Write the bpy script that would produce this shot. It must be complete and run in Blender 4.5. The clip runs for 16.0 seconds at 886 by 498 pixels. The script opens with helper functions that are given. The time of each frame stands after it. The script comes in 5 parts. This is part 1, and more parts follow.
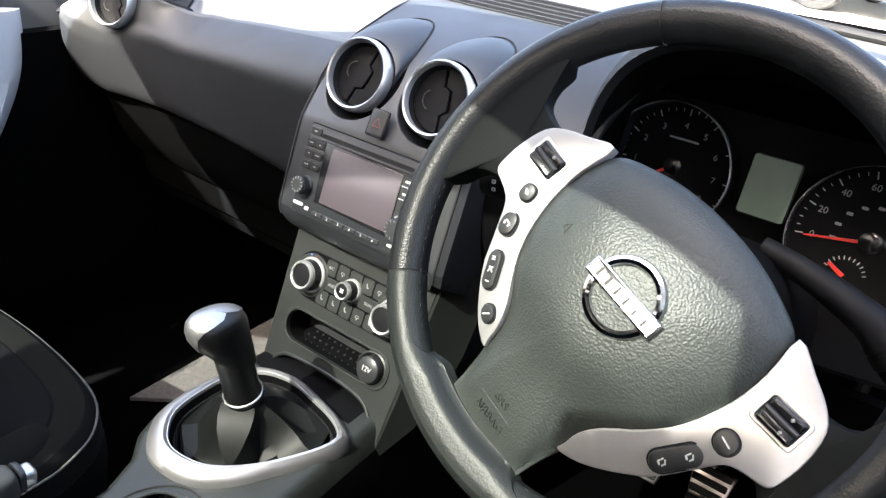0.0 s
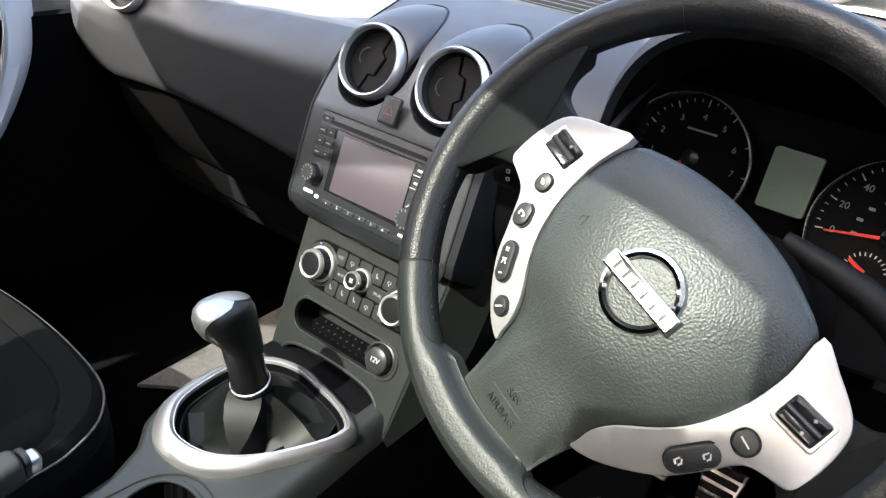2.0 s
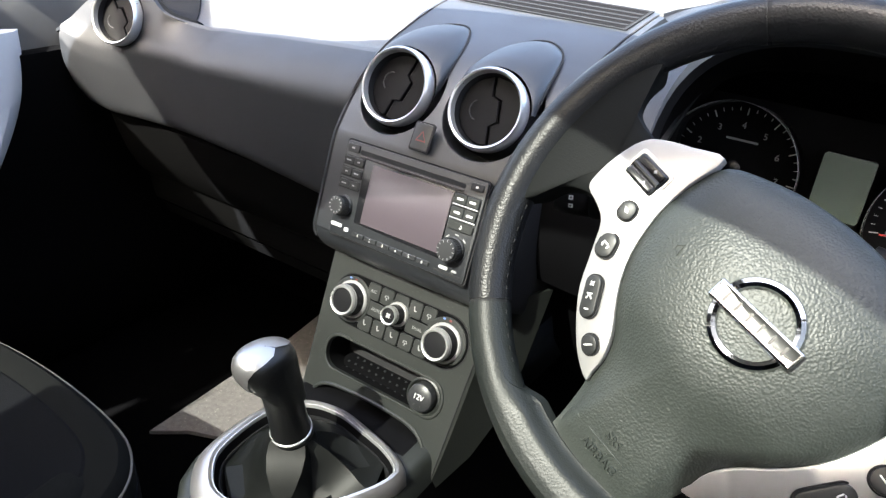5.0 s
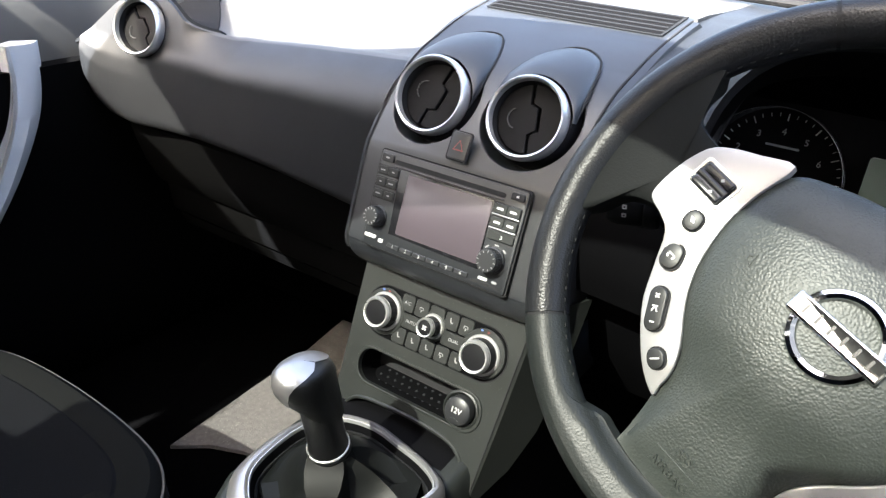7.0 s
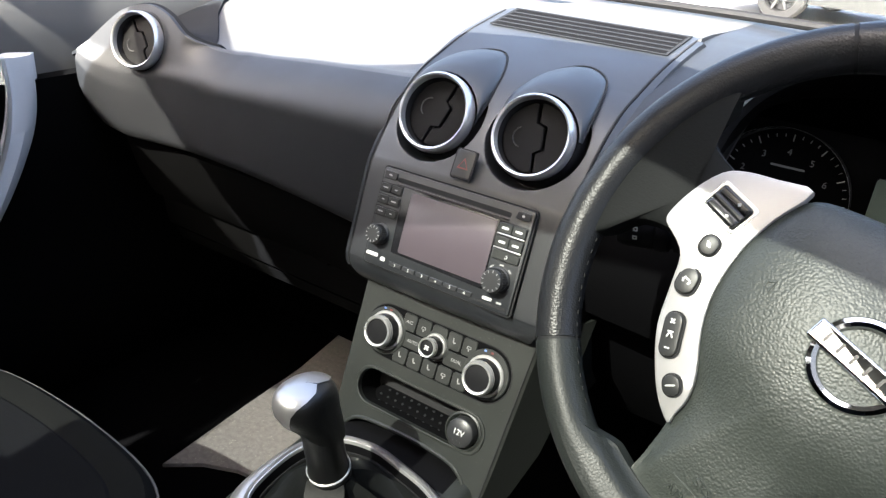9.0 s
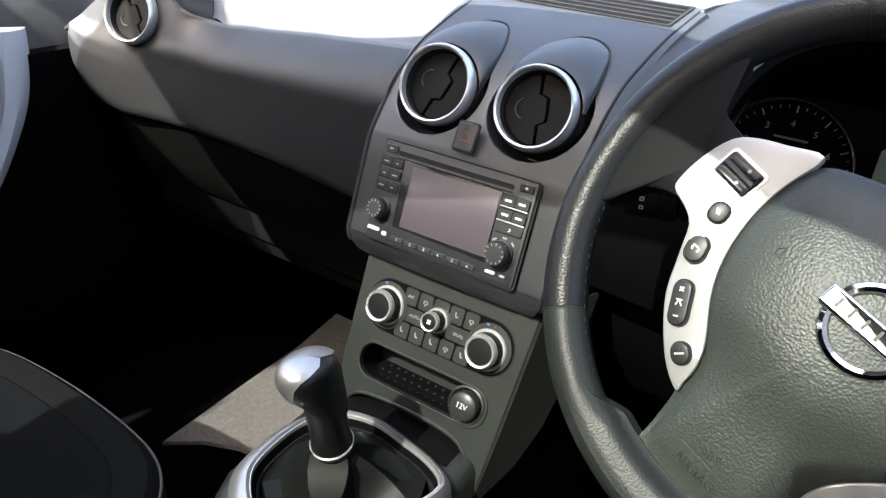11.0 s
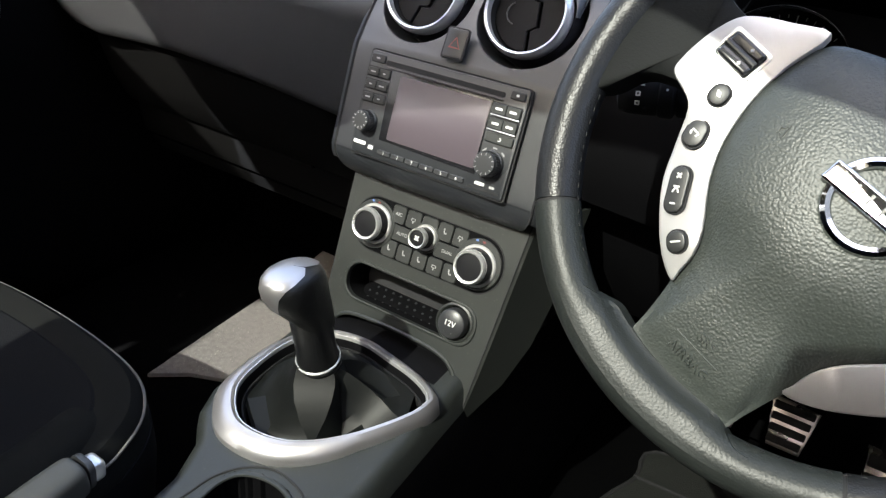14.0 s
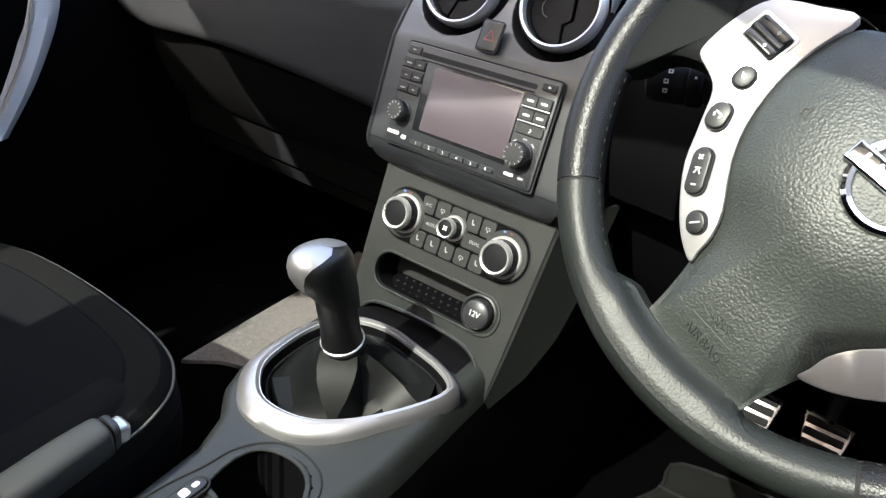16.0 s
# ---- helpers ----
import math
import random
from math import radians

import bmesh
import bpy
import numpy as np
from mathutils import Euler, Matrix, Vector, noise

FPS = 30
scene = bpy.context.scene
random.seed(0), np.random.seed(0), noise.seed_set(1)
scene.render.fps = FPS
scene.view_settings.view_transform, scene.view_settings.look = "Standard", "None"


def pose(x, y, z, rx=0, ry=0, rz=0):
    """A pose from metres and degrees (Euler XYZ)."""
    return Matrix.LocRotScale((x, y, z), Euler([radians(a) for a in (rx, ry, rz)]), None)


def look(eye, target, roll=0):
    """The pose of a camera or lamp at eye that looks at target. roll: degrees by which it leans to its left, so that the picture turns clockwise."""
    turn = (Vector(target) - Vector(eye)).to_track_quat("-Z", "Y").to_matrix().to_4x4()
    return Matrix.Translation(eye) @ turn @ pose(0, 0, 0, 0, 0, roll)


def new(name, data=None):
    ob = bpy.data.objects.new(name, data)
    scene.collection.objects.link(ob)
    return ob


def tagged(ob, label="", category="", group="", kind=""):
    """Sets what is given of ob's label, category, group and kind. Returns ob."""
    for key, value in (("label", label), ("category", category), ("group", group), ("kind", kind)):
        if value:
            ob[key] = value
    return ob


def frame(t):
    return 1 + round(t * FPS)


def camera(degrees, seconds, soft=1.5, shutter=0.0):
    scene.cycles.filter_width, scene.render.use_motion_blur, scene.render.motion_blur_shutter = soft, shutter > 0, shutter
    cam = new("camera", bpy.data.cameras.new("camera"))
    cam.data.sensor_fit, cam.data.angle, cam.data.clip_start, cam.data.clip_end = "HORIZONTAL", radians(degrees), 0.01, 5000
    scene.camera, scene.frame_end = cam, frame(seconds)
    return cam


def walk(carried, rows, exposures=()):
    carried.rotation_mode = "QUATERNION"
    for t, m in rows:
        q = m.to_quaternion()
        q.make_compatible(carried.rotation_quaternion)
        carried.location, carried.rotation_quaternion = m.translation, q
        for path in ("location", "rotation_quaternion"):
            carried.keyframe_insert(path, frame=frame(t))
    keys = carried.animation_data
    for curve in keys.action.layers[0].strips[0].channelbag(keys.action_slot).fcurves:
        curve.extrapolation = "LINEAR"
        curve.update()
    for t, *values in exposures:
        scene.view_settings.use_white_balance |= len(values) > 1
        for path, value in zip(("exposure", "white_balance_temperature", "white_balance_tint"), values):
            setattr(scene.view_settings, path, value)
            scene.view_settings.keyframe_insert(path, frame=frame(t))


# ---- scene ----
from mathutils.bvhtree import BVHTree

cam = camera(61.8, 16.0, soft=1.35)
PATH = [
    (0, (0.51, -0.552, 1.287), (-0.508, 0.887, 0.341), 5.5),
    (0.5, (0.505, -0.553, 1.289), (-0.521, 0.879, 0.343), 5.4),
    (1, (0.507, -0.549, 1.287), (-0.523, 0.876, 0.335), 5.3),
    (1.5, (0.507, -0.544, 1.287), (-0.522, 0.877, 0.326), 5.6),
    (2, (0.502, -0.545, 1.28), (-0.526, 0.871, 0.312), 6.0),
    (2.5, (0.487, -0.548, 1.276), (-0.505, 0.877, 0.283), 6.5),
    (3, (0.472, -0.549, 1.278), (-0.519, 0.899, 0.318), 6.1),
    (3.5, (0.451, -0.554, 1.28), (-0.564, 0.899, 0.353), 5.0),
    (3.7, (0.445, -0.554, 1.28), (-0.568, 0.902, 0.356), 4.8),
    (5.8, (0.406, -0.562, 1.272), (-0.567, 0.907, 0.324), 3.2),
    (6, (0.4, -0.564, 1.271), (-0.575, 0.904, 0.326), 3.2),
    (6.5, (0.39, -0.567, 1.273), (-0.594, 0.907, 0.344), 3.2),
    (7, (0.383, -0.569, 1.272), (-0.602, 0.908, 0.35), 3.1),
    (7.5, (0.379, -0.565, 1.275), (-0.594, 0.94, 0.386), 3.1),
    (8, (0.374, -0.567, 1.274), (-0.609, 0.935, 0.391), 3.6),
    (8.5, (0.369, -0.564, 1.276), (-0.606, 0.945, 0.396), 3.5),
    (9, (0.365, -0.567, 1.273), (-0.608, 0.936, 0.382), 3.8),
    (9.2, (0.363, -0.568, 1.272), (-0.604, 0.931, 0.367), 3.8),
    (11.3, (0.358, -0.571, 1.259), (-0.576, 0.921, 0.31), 3.9),
    (11.5, (0.359, -0.57, 1.255), (-0.564, 0.912, 0.28), 4.1),
    (12, (0.363, -0.571, 1.241), (-0.533, 0.907, 0.234), 4.0),
    (12.5, (0.365, -0.568, 1.233), (-0.527, 0.904, 0.215), 3.9),
    (13, (0.364, -0.573, 1.221), (-0.523, 0.9, 0.199), 4.5),
    (13.5, (0.363, -0.573, 1.215), (-0.511, 0.9, 0.181), 4.7),
    (14, (0.363, -0.575, 1.216), (-0.517, 0.897, 0.186), 4.6),
    (14.5, (0.37, -0.588, 1.197), (-0.531, 0.855, 0.145), 5.4),
    (15, (0.372, -0.579, 1.182), (-0.563, 0.853, 0.146), 5.4),
    (15.5, (0.377, -0.58, 1.182), (-0.59, 0.836, 0.153), 5.4),
    (16, (0.387, -0.583, 1.196), (-0.599, 0.844, 0.2), 5.1),
]
walk(cam, [(t, look(eye, target, roll)) for t, eye, target, roll in PATH], [(0, 4.02), (6.5, 3.9), (9, 3.68), (12, 3.52), (14.5, 3.66), (16, 3.82)])


# ---- world, sun and sky ----
SUN = Vector((-0.17, -0.92, 1.0)).normalized()
world = bpy.data.worlds.new("sky")
scene.world = world
world.use_nodes = True
wn = world.node_tree.nodes
sky = wn.new("ShaderNodeTexSky")
sky.sky_type, sky.sun_disc = "NISHITA", False
sky.sun_elevation = math.asin(SUN.z)
sky.sun_rotation = math.atan2(SUN.x, SUN.y)
sky.air_density, sky.dust_density, sky.ozone_density = 0.78, 6.5, 0.35
wn["Background"].inputs["Strength"].default_value = 0.105
world.node_tree.links.new(sky.outputs["Color"], wn["Background"].inputs["Color"])
sun = new("sun", bpy.data.lights.new("sun", "SUN"))
sun.data.energy, sun.data.angle, sun.data.color = 4.5, radians(0.55), (0.98, 0.97, 0.92)
sun.matrix_world = look(SUN * 20, (0, 0, 0))


# ---- materials ----


def material(name, color, rough=0.5, metal=0.0, grain=0.0, grain_scale=900.0, cells=0.0, cell_scale=400.0,
             vary=0.12, vary_scale=18.0, rough_vary=0.1, coat=0.0, spec=0.5, sheen=0.0, specks=0.0):
    """A surface with a blotchy colour, a fine noise grain and, for hide, raised cells."""
    m = bpy.data.materials.new(name)
    m.use_nodes = True
    nt, b = m.node_tree, m.node_tree.nodes["Principled BSDF"]
    n, link = nt.nodes.new, nt.links.new
    co = n("ShaderNodeTexCoord")
    big = n("ShaderNodeTexNoise")
    big.inputs["Scale"].default_value, big.inputs["Detail"].default_value = vary_scale, 6.0
    link(co.outputs["Object"], big.inputs["Vector"])
    mix = n("ShaderNodeMix")
    mix.data_type = "RGBA"
    c = Vector(color[:3])
    mix.inputs["A"].default_value = (*(c * (1 - vary)), 1)
    mix.inputs["B"].default_value = (*(c * (1 + vary)), 1)
    link(big.outputs["Fac"], mix.inputs["Factor"])
    colour = mix.outputs["Result"]
    if specks:
        # crumbs and dust
        dots = n("ShaderNodeTexNoise")
        dots.inputs["Scale"].default_value, dots.inputs["Detail"].default_value = 420.0, 1.0
        link(co.outputs["Object"], dots.inputs["Vector"])
        cutoff = n("ShaderNodeMapRange")
        cutoff.inputs["From Min"].default_value, cutoff.inputs["From Max"].default_value = 0.71, 0.75
        cutoff.inputs["To Max"].default_value = specks
        link(dots.outputs["Fac"], cutoff.inputs["Value"])
        dust = n("ShaderNodeMix")
        dust.data_type = "RGBA"
        dust.inputs["B"].default_value = (0.34, 0.32, 0.29, 1)
        link(cutoff.outputs["Result"], dust.inputs["Factor"])
        link(colour, dust.inputs["A"])
        colour = dust.outputs["Result"]
    link(colour, b.inputs["Base Color"])
    rr = n("ShaderNodeMapRange")
    rr.inputs["To Min"].default_value, rr.inputs["To Max"].default_value = max(0.02, rough - rough_vary), min(1, rough + rough_vary)
    link(big.outputs["Fac"], rr.inputs["Value"])
    link(rr.outputs["Result"], b.inputs["Roughness"])
    b.inputs["Metallic"].default_value = metal
    b.inputs["Specular IOR Level"].default_value = spec
    b.inputs["Coat Weight"].default_value = coat
    b.inputs["Coat Roughness"].default_value = 0.08
    b.inputs["Sheen Weight"].default_value = sheen
    last = None
    if grain:
        fine = n("ShaderNodeTexNoise")
        fine.inputs["Scale"].default_value, fine.inputs["Detail"].default_value = grain_scale, 3.0
        link(co.outputs["Object"], fine.inputs["Vector"])
        bump = n("ShaderNodeBump")
        bump.inputs["Strength"].default_value, bump.inputs["Distance"].default_value = grain, 0.0006
        link(fine.outputs["Fac"], bump.inputs["Height"])
        last = bump
    if cells:
        warp = n("ShaderNodeTexNoise")
        warp.inputs["Scale"].default_value = cell_scale * 0.35
        link(co.outputs["Object"], warp.inputs["Vector"])
        add = n("ShaderNodeMix")
        add.data_type = "RGBA"
        add.inputs["Factor"].default_value = 0.0010
        link(co.outputs["Object"], add.inputs["A"])
        link(warp.outputs["Color"], add.inputs["B"])
        vor = n("ShaderNodeTexVoronoi")
        vor.feature = "SMOOTH_F1"
        vor.inputs["Smoothness"].default_value = 0.55
        vor.inputs["Scale"].default_value = cell_scale
        link(add.outputs["Result"], vor.inputs["Vector"])
        ramp = n("ShaderNodeMapRange")
        ramp.inputs["From Min"].default_value, ramp.inputs["From Max"].default_value = 0.75, 0.05
        link(vor.outputs["Distance"], ramp.inputs["Value"])
        bump = n("ShaderNodeBump")
        bump.inputs["Strength"].default_value, bump.inputs["Distance"].default_value = cells, 0.0010
        link(ramp.outputs["Result"], bump.inputs["Height"])
        if last:
            link(last.outputs["Normal"], bump.inputs["Normal"])
        last = bump
    if last:
        link(last.outputs["Normal"], b.inputs["Normal"])
    return m


def glass(name, tint, rough=0.0, ior=1.45):
    m = bpy.data.materials.new(name)
    m.use_nodes = True
    nt = m.node_tree
    n, link = nt.nodes.new, nt.links.new
    clear, gloss, mix, fr = n("ShaderNodeBsdfTransparent"), n("ShaderNodeBsdfGlossy"), n("ShaderNodeMixShader"), n("ShaderNodeFresnel")
    clear.inputs["Color"].default_value = tint
    gloss.inputs["Roughness"].default_value = rough
    fr.inputs["IOR"].default_value = ior or 1.45
    mix.inputs["Fac"].default_value = 0.02
    if ior:
        link(fr.outputs["Fac"], mix.inputs["Fac"])
    link(clear.outputs["BSDF"], mix.inputs[1])
    link(gloss.outputs["BSDF"], mix.inputs[2])
    link(mix.outputs["Shader"], nt.nodes["Material Output"].inputs["Surface"])
    return m


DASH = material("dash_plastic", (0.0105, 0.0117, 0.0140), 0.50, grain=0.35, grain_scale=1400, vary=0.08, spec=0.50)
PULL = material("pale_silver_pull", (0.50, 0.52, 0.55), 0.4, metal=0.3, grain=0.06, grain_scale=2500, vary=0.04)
# the dash plastic made paler, for the sun on upward faces
DASH_LIT = material("dash_lit_plastic", (0.055, 0.054, 0.052), 0.45, grain=0.35, grain_scale=1400, vary=0.06)
FASCIA = material("satin_fascia", (0.0165, 0.0182, 0.0210), 0.42, grain=0.12, grain_scale=1800, vary=0.06, spec=0.75)
CONSOLE = material("console_plastic", (0.0136, 0.0157, 0.0142), 0.44, specks=0.07, grain=0.25, grain_scale=1500, vary=0.10)
SEAM = material("gap_black", (0.006, 0.006, 0.007), 0.8)
GLOSSBLACK = material("gloss_black", (0.012, 0.012, 0.014), 0.22, vary=0.2, coat=0.2)
BUTTON = material("button_black", (0.020, 0.021, 0.0225), 0.38, grain=0.1, vary=0.1)
RUBBER = material("black_rubber", (0.007, 0.007, 0.0075), 0.75, grain=0.4, grain_scale=700, spec=0.2)
HIDE = material("pebbled_leather", (0.0155, 0.0180, 0.0170), 0.42, cells=0.10, cell_scale=600, grain=0.15, grain_scale=1200, vary=0.12, vary_scale=25, spec=0.30)
PAD = material("moulded_leather_grain", (0.0285, 0.0335, 0.0300), 0.44, cells=0.26, cell_scale=600, grain=0.15, grain_scale=1200, vary=0.08, vary_scale=20)
RIMHIDE = material("worn_rim_leather", (0.0120, 0.0128, 0.0140), 0.34, cells=0.15, cell_scale=640, grain=0.2, grain_scale=1000, vary=0.15, spec=0.28)
SPOKEHIDE = material("dark_spoke_leather", (0.0068, 0.0076, 0.0076), 0.60, cells=0.05, cell_scale=640, grain=0.15, grain_scale=1000, vary=0.12, spec=0.08)
SMOOTH = material("smooth_leather", (0.0046, 0.0048, 0.0050), 0.34, cells=0.12, cell_scale=600, grain=0.25, grain_scale=900, vary=0.12)
GAITER = material("gaiter_leather", (0.0044, 0.0050, 0.0047), 0.44, cells=0.04, cell_scale=800, grain=0.08, grain_scale=900, spec=0.16)
THREAD = material("grey_thread", (0.018, 0.018, 0.019), 0.8, spec=0.1)
SILVER = material("satin_silver_paint", (0.50, 0.495, 0.49), 0.34, metal=0.6, grain=0.06, grain_scale=2500, vary=0.04, rough_vary=0.05)
RINGSILVER = material("brushed_silver_ring", (0.70, 0.70, 0.69), 0.28, metal=0.75, vary=0.02, rough_vary=0.02)
BEZEL = material("thin_bright_bezel", (0.90, 0.90, 0.91), 0.22, metal=0.7, vary=0.02)
CHROME = material("chrome", (0.80, 0.80, 0.80), 0.07, metal=1.0, vary=0.02, rough_vary=0.03)
SCREEN = material("screen_glass", (0.078, 0.064, 0.074), 0.24, vary=0.05, rough_vary=0.03, spec=0.8)
WHITE = material("white_print", (0.62, 0.62, 0.60), 0.5, vary=0.03)
GREYPRINT = material("grey_print", (0.30, 0.30, 0.30), 0.5, vary=0.03)
RED = material("red_print", (0.16, 0.03, 0.03), 0.4, vary=0.05)
NEEDLE = material("needle_red", (0.80, 0.05, 0.04), 0.35, vary=0.03)
BLUE = material("blue_print", (0.10, 0.18, 0.45), 0.5, vary=0.03)
DIALFACE = material("dial_black", (0.004, 0.004, 0.0045), 0.8, vary=0.05, spec=0.1)
LCD = material("lcd_grey_green", (0.10, 0.135, 0.105), 0.4, vary=0.04)
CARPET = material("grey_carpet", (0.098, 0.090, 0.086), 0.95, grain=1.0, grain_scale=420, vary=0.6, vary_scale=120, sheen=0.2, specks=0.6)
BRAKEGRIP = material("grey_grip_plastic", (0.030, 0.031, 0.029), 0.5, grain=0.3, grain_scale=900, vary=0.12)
SHADECARPET = material("shade_carpet", (0.0013, 0.0013, 0.0014), 0.95, grain=1.0, grain_scale=420, vary=0.3, vary_scale=200, spec=0.0)
MAT = material("grey_mat", (0.0085, 0.0092, 0.0083), 0.95, grain=0.9, grain_scale=500, vary=0.2, vary_scale=120, spec=0.1)
CLOTH = material("dark_seat_cloth", (0.0050, 0.0054, 0.0064), 0.95, grain=0.8, grain_scale=800, vary=0.35, vary_scale=30, spec=0.1)
BOLSTER = material("grey_seat_cloth", (0.0066, 0.0070, 0.0066), 0.9, grain=0.8, grain_scale=900, vary=0.15, vary_scale=40, spec=0.1)
PIPING = material("pale_piping", (0.11, 0.105, 0.095), 0.6, grain=0.3)
DOORPLASTIC = material("door_plastic", (0.0020, 0.0020, 0.0022), 0.7, grain=0.4, grain_scale=1200, spec=0.02)
DOORTOP = material("door_top_lit_plastic", (0.050, 0.049, 0.046), 0.6, grain=0.4, grain_scale=1200, spec=0.3)
GLOVE = material("dark_glovebox_plastic", (0.0030, 0.0031, 0.0034), 0.6, grain=0.4, grain_scale=1300, spec=0.02)
HEADLINER = material("grey_headliner", (0.055, 0.055, 0.053), 0.95, grain=0.6, grain_scale=600)
STEEL = material("pedal_steel", (0.25, 0.225, 0.22), 0.28, metal=1.0, vary=0.06)
CONCRETE = material("pale_concrete", (0.50, 0.49, 0.46), 0.9, grain=0.8, grain_scale=60, vary=0.12, vary_scale=0.6)
TYRE = material("tyre_rubber", (0.007, 0.007, 0.007), 0.8, grain=0.5, grain_scale=80)
ALLOY = material("alloy", (0.10, 0.10, 0.10), 0.3, metal=0.9)
LEAD = material("button_lead", (0.018, 0.019, 0.019), 0.4, grain=0.1, vary=0.1)
CARPAINT = material("grey_car_paint", (0.009, 0.0095, 0.009), 0.4, coat=0.1, vary=0.05, vary_scale=3)
CARGLASS = material("dark_car_glass", (0.02, 0.022, 0.024), 0.06, vary=0.05)
DULL = material("dull_black", (0.004, 0.004, 0.0045), 0.9, spec=0.03)
CAP = material("dial_cap_black", (0.006, 0.006, 0.007), 0.55, grain=0.1, spec=0.15)
KEY = material("key_grey", (0.0165, 0.0182, 0.0172), 0.44, grain=0.2, grain_scale=1500, vary=0.08)
SHIFTRING = material("satin_shift_ring", (0.44, 0.43, 0.435), 0.34, metal=0.85, grain=0.06, grain_scale=2500, vary=0.04, rough_vary=0.05)
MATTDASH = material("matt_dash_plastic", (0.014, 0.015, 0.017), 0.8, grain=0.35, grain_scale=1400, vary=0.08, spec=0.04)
# near black: shade low in the cabin is put in this colour
KNEE = material("shade_black_plastic", (0.0025, 0.0025, 0.003), 0.7, grain=0.4, grain_scale=1300, spec=0.06)
CLEAR = glass("clear_glass", (0.93, 0.95, 0.94, 1), 0.0, 0)
SIDEGLASS = glass("dimming_side_glass", (0.36, 0.345, 0.30, 1), 0.0, 0)
TINTED = glass("tinted_roof_glass", (0.15, 0.155, 0.145, 1))


# ---- building helpers ----
SITE = {}


def thing(name, place, label, category, group="", kind=""):
    """An empty at the thing's base, under which its parts hang. Parts are modelled in world metres."""
    ob = new(name)
    ob.empty_display_size = 0.02
    ob.location = place
    SITE[ob.name] = Matrix.Translation(place)
    return tagged(ob, label, category, group, kind)


def part(name, bm, mat, parent=None, label="", smooth=True, angle=35):
    me = bpy.data.meshes.new(name)
    root = SITE[parent.name] if parent else Matrix()
    bmesh.ops.recalc_face_normals(bm, faces=bm.faces)
    if smooth:
        limit = radians(angle)
        for f in bm.faces:
            f.smooth = True
        for e in bm.edges:
            if len(e.link_faces) == 2 and e.calc_face_angle(0) > limit:
                e.smooth = False
    bm.transform(root.inverted())
    bm.to_mesh(me)
    bm.free()
    me.materials.append(mat)
    ob = new(name, me)
    if parent:
        ob.parent = parent
    SITE[ob.name] = root
    if label:
        ob["label"] = label
    return ob


def solid(name, bm, mat, label, category, group="", kind="", **k):
    """A thing that is one mesh, its origin at the middle of its base."""
    lo = [min(v.co[i] for v in bm.verts) for i in range(3)]
    hi = [max(v.co[i] for v in bm.verts) for i in range(3)]
    at = Vector(((lo[0] + hi[0]) / 2, (lo[1] + hi[1]) / 2, lo[2]))
    bm.transform(Matrix.Translation(-at))
    ob = part(name, bm, mat, **k)
    ob.location = at
    SITE[ob.name] = Matrix.Translation(at)
    return tagged(ob, label, category, group, kind)


def face_frame(x, y, z, tilt, turn=0.0, roll=0.0):
    """x to the right, y up along a face that leans away by tilt, z out of it."""
    a = radians(tilt)
    m = Matrix(((1, 0, 0, 0), (0, math.sin(a), -math.cos(a), 0), (0, math.cos(a), math.sin(a), 0), (0, 0, 0, 1)))
    return Matrix.Translation((x, y, z)) @ Matrix.Rotation(radians(turn), 4, "Z") @ m @ Matrix.Rotation(radians(roll), 4, "Z")


def loft(rows, closed=False, caps=False, thick=0.0):
    bm = bmesh.new()
    vs = [[bm.verts.new(p) for p in row] for row in rows]
    n = len(rows[0])
    for a, b in zip(vs, vs[1:]):
        for i in range(n if closed else n - 1):
            j = (i + 1) % n
            bm.faces.new((a[i], a[j], b[j], b[i]))
    if caps and closed:
        bm.faces.new(vs[0])
        bm.faces.new(vs[-1][::-1])
    if thick:
        bmesh.ops.recalc_face_normals(bm, faces=bm.faces)
        bmesh.ops.solidify(bm, geom=bm.faces[:], thickness=thick)
    return bm


def spline(pts, n, closed=False):
    """A smooth curve through the points."""
    p = [Vector(q) for q in pts]
    m = len(p)
    out = []
    spans = m if closed else m - 1
    for i in range(spans):
        a, b, c, d = (p[(i + k) % m] if closed else p[min(max(i + k, 0), m - 1)] for k in (-1, 0, 1, 2))
        for s in range(n):
            t = s / n
            out.append(0.5 * (2 * b + (c - a) * t + (2 * a - 5 * b + 4 * c - d) * t * t + (3 * b - 3 * c + d - a) * t ** 3))
    if not closed:
        out.append(p[-1].copy())
    return out


def plate(outline, depth, m=None, bevel=0.0, seg=2, hole=None):
    """A flat piece from an outline in x, y that rises by depth along z, its upper edge rounded."""
    bm = bmesh.new()
    base = [bm.verts.new((q[0], q[1], 0)) for q in outline]
    f = bm.faces.new(base)
    if f.normal.z < 0:
        f.normal_flip()
    top = bmesh.ops.extrude_face_region(bm, geom=[f])["geom"]
    tv = [g for g in top if isinstance(g, bmesh.types.BMVert)]
    bmesh.ops.translate(bm, verts=tv, vec=(0, 0, depth))
    if bevel:
        te = [e for e in bm.edges if all(v in set(tv) for v in e.verts)]
        bmesh.ops.bevel(bm, geom=te, offset=bevel, segments=seg, affect="EDGES", profile=0.5)
    bmesh.ops.triangulate(bm, faces=[f for f in bm.faces if len(f.verts) > 4])
    if m:
        bm.transform(m)
    return bm


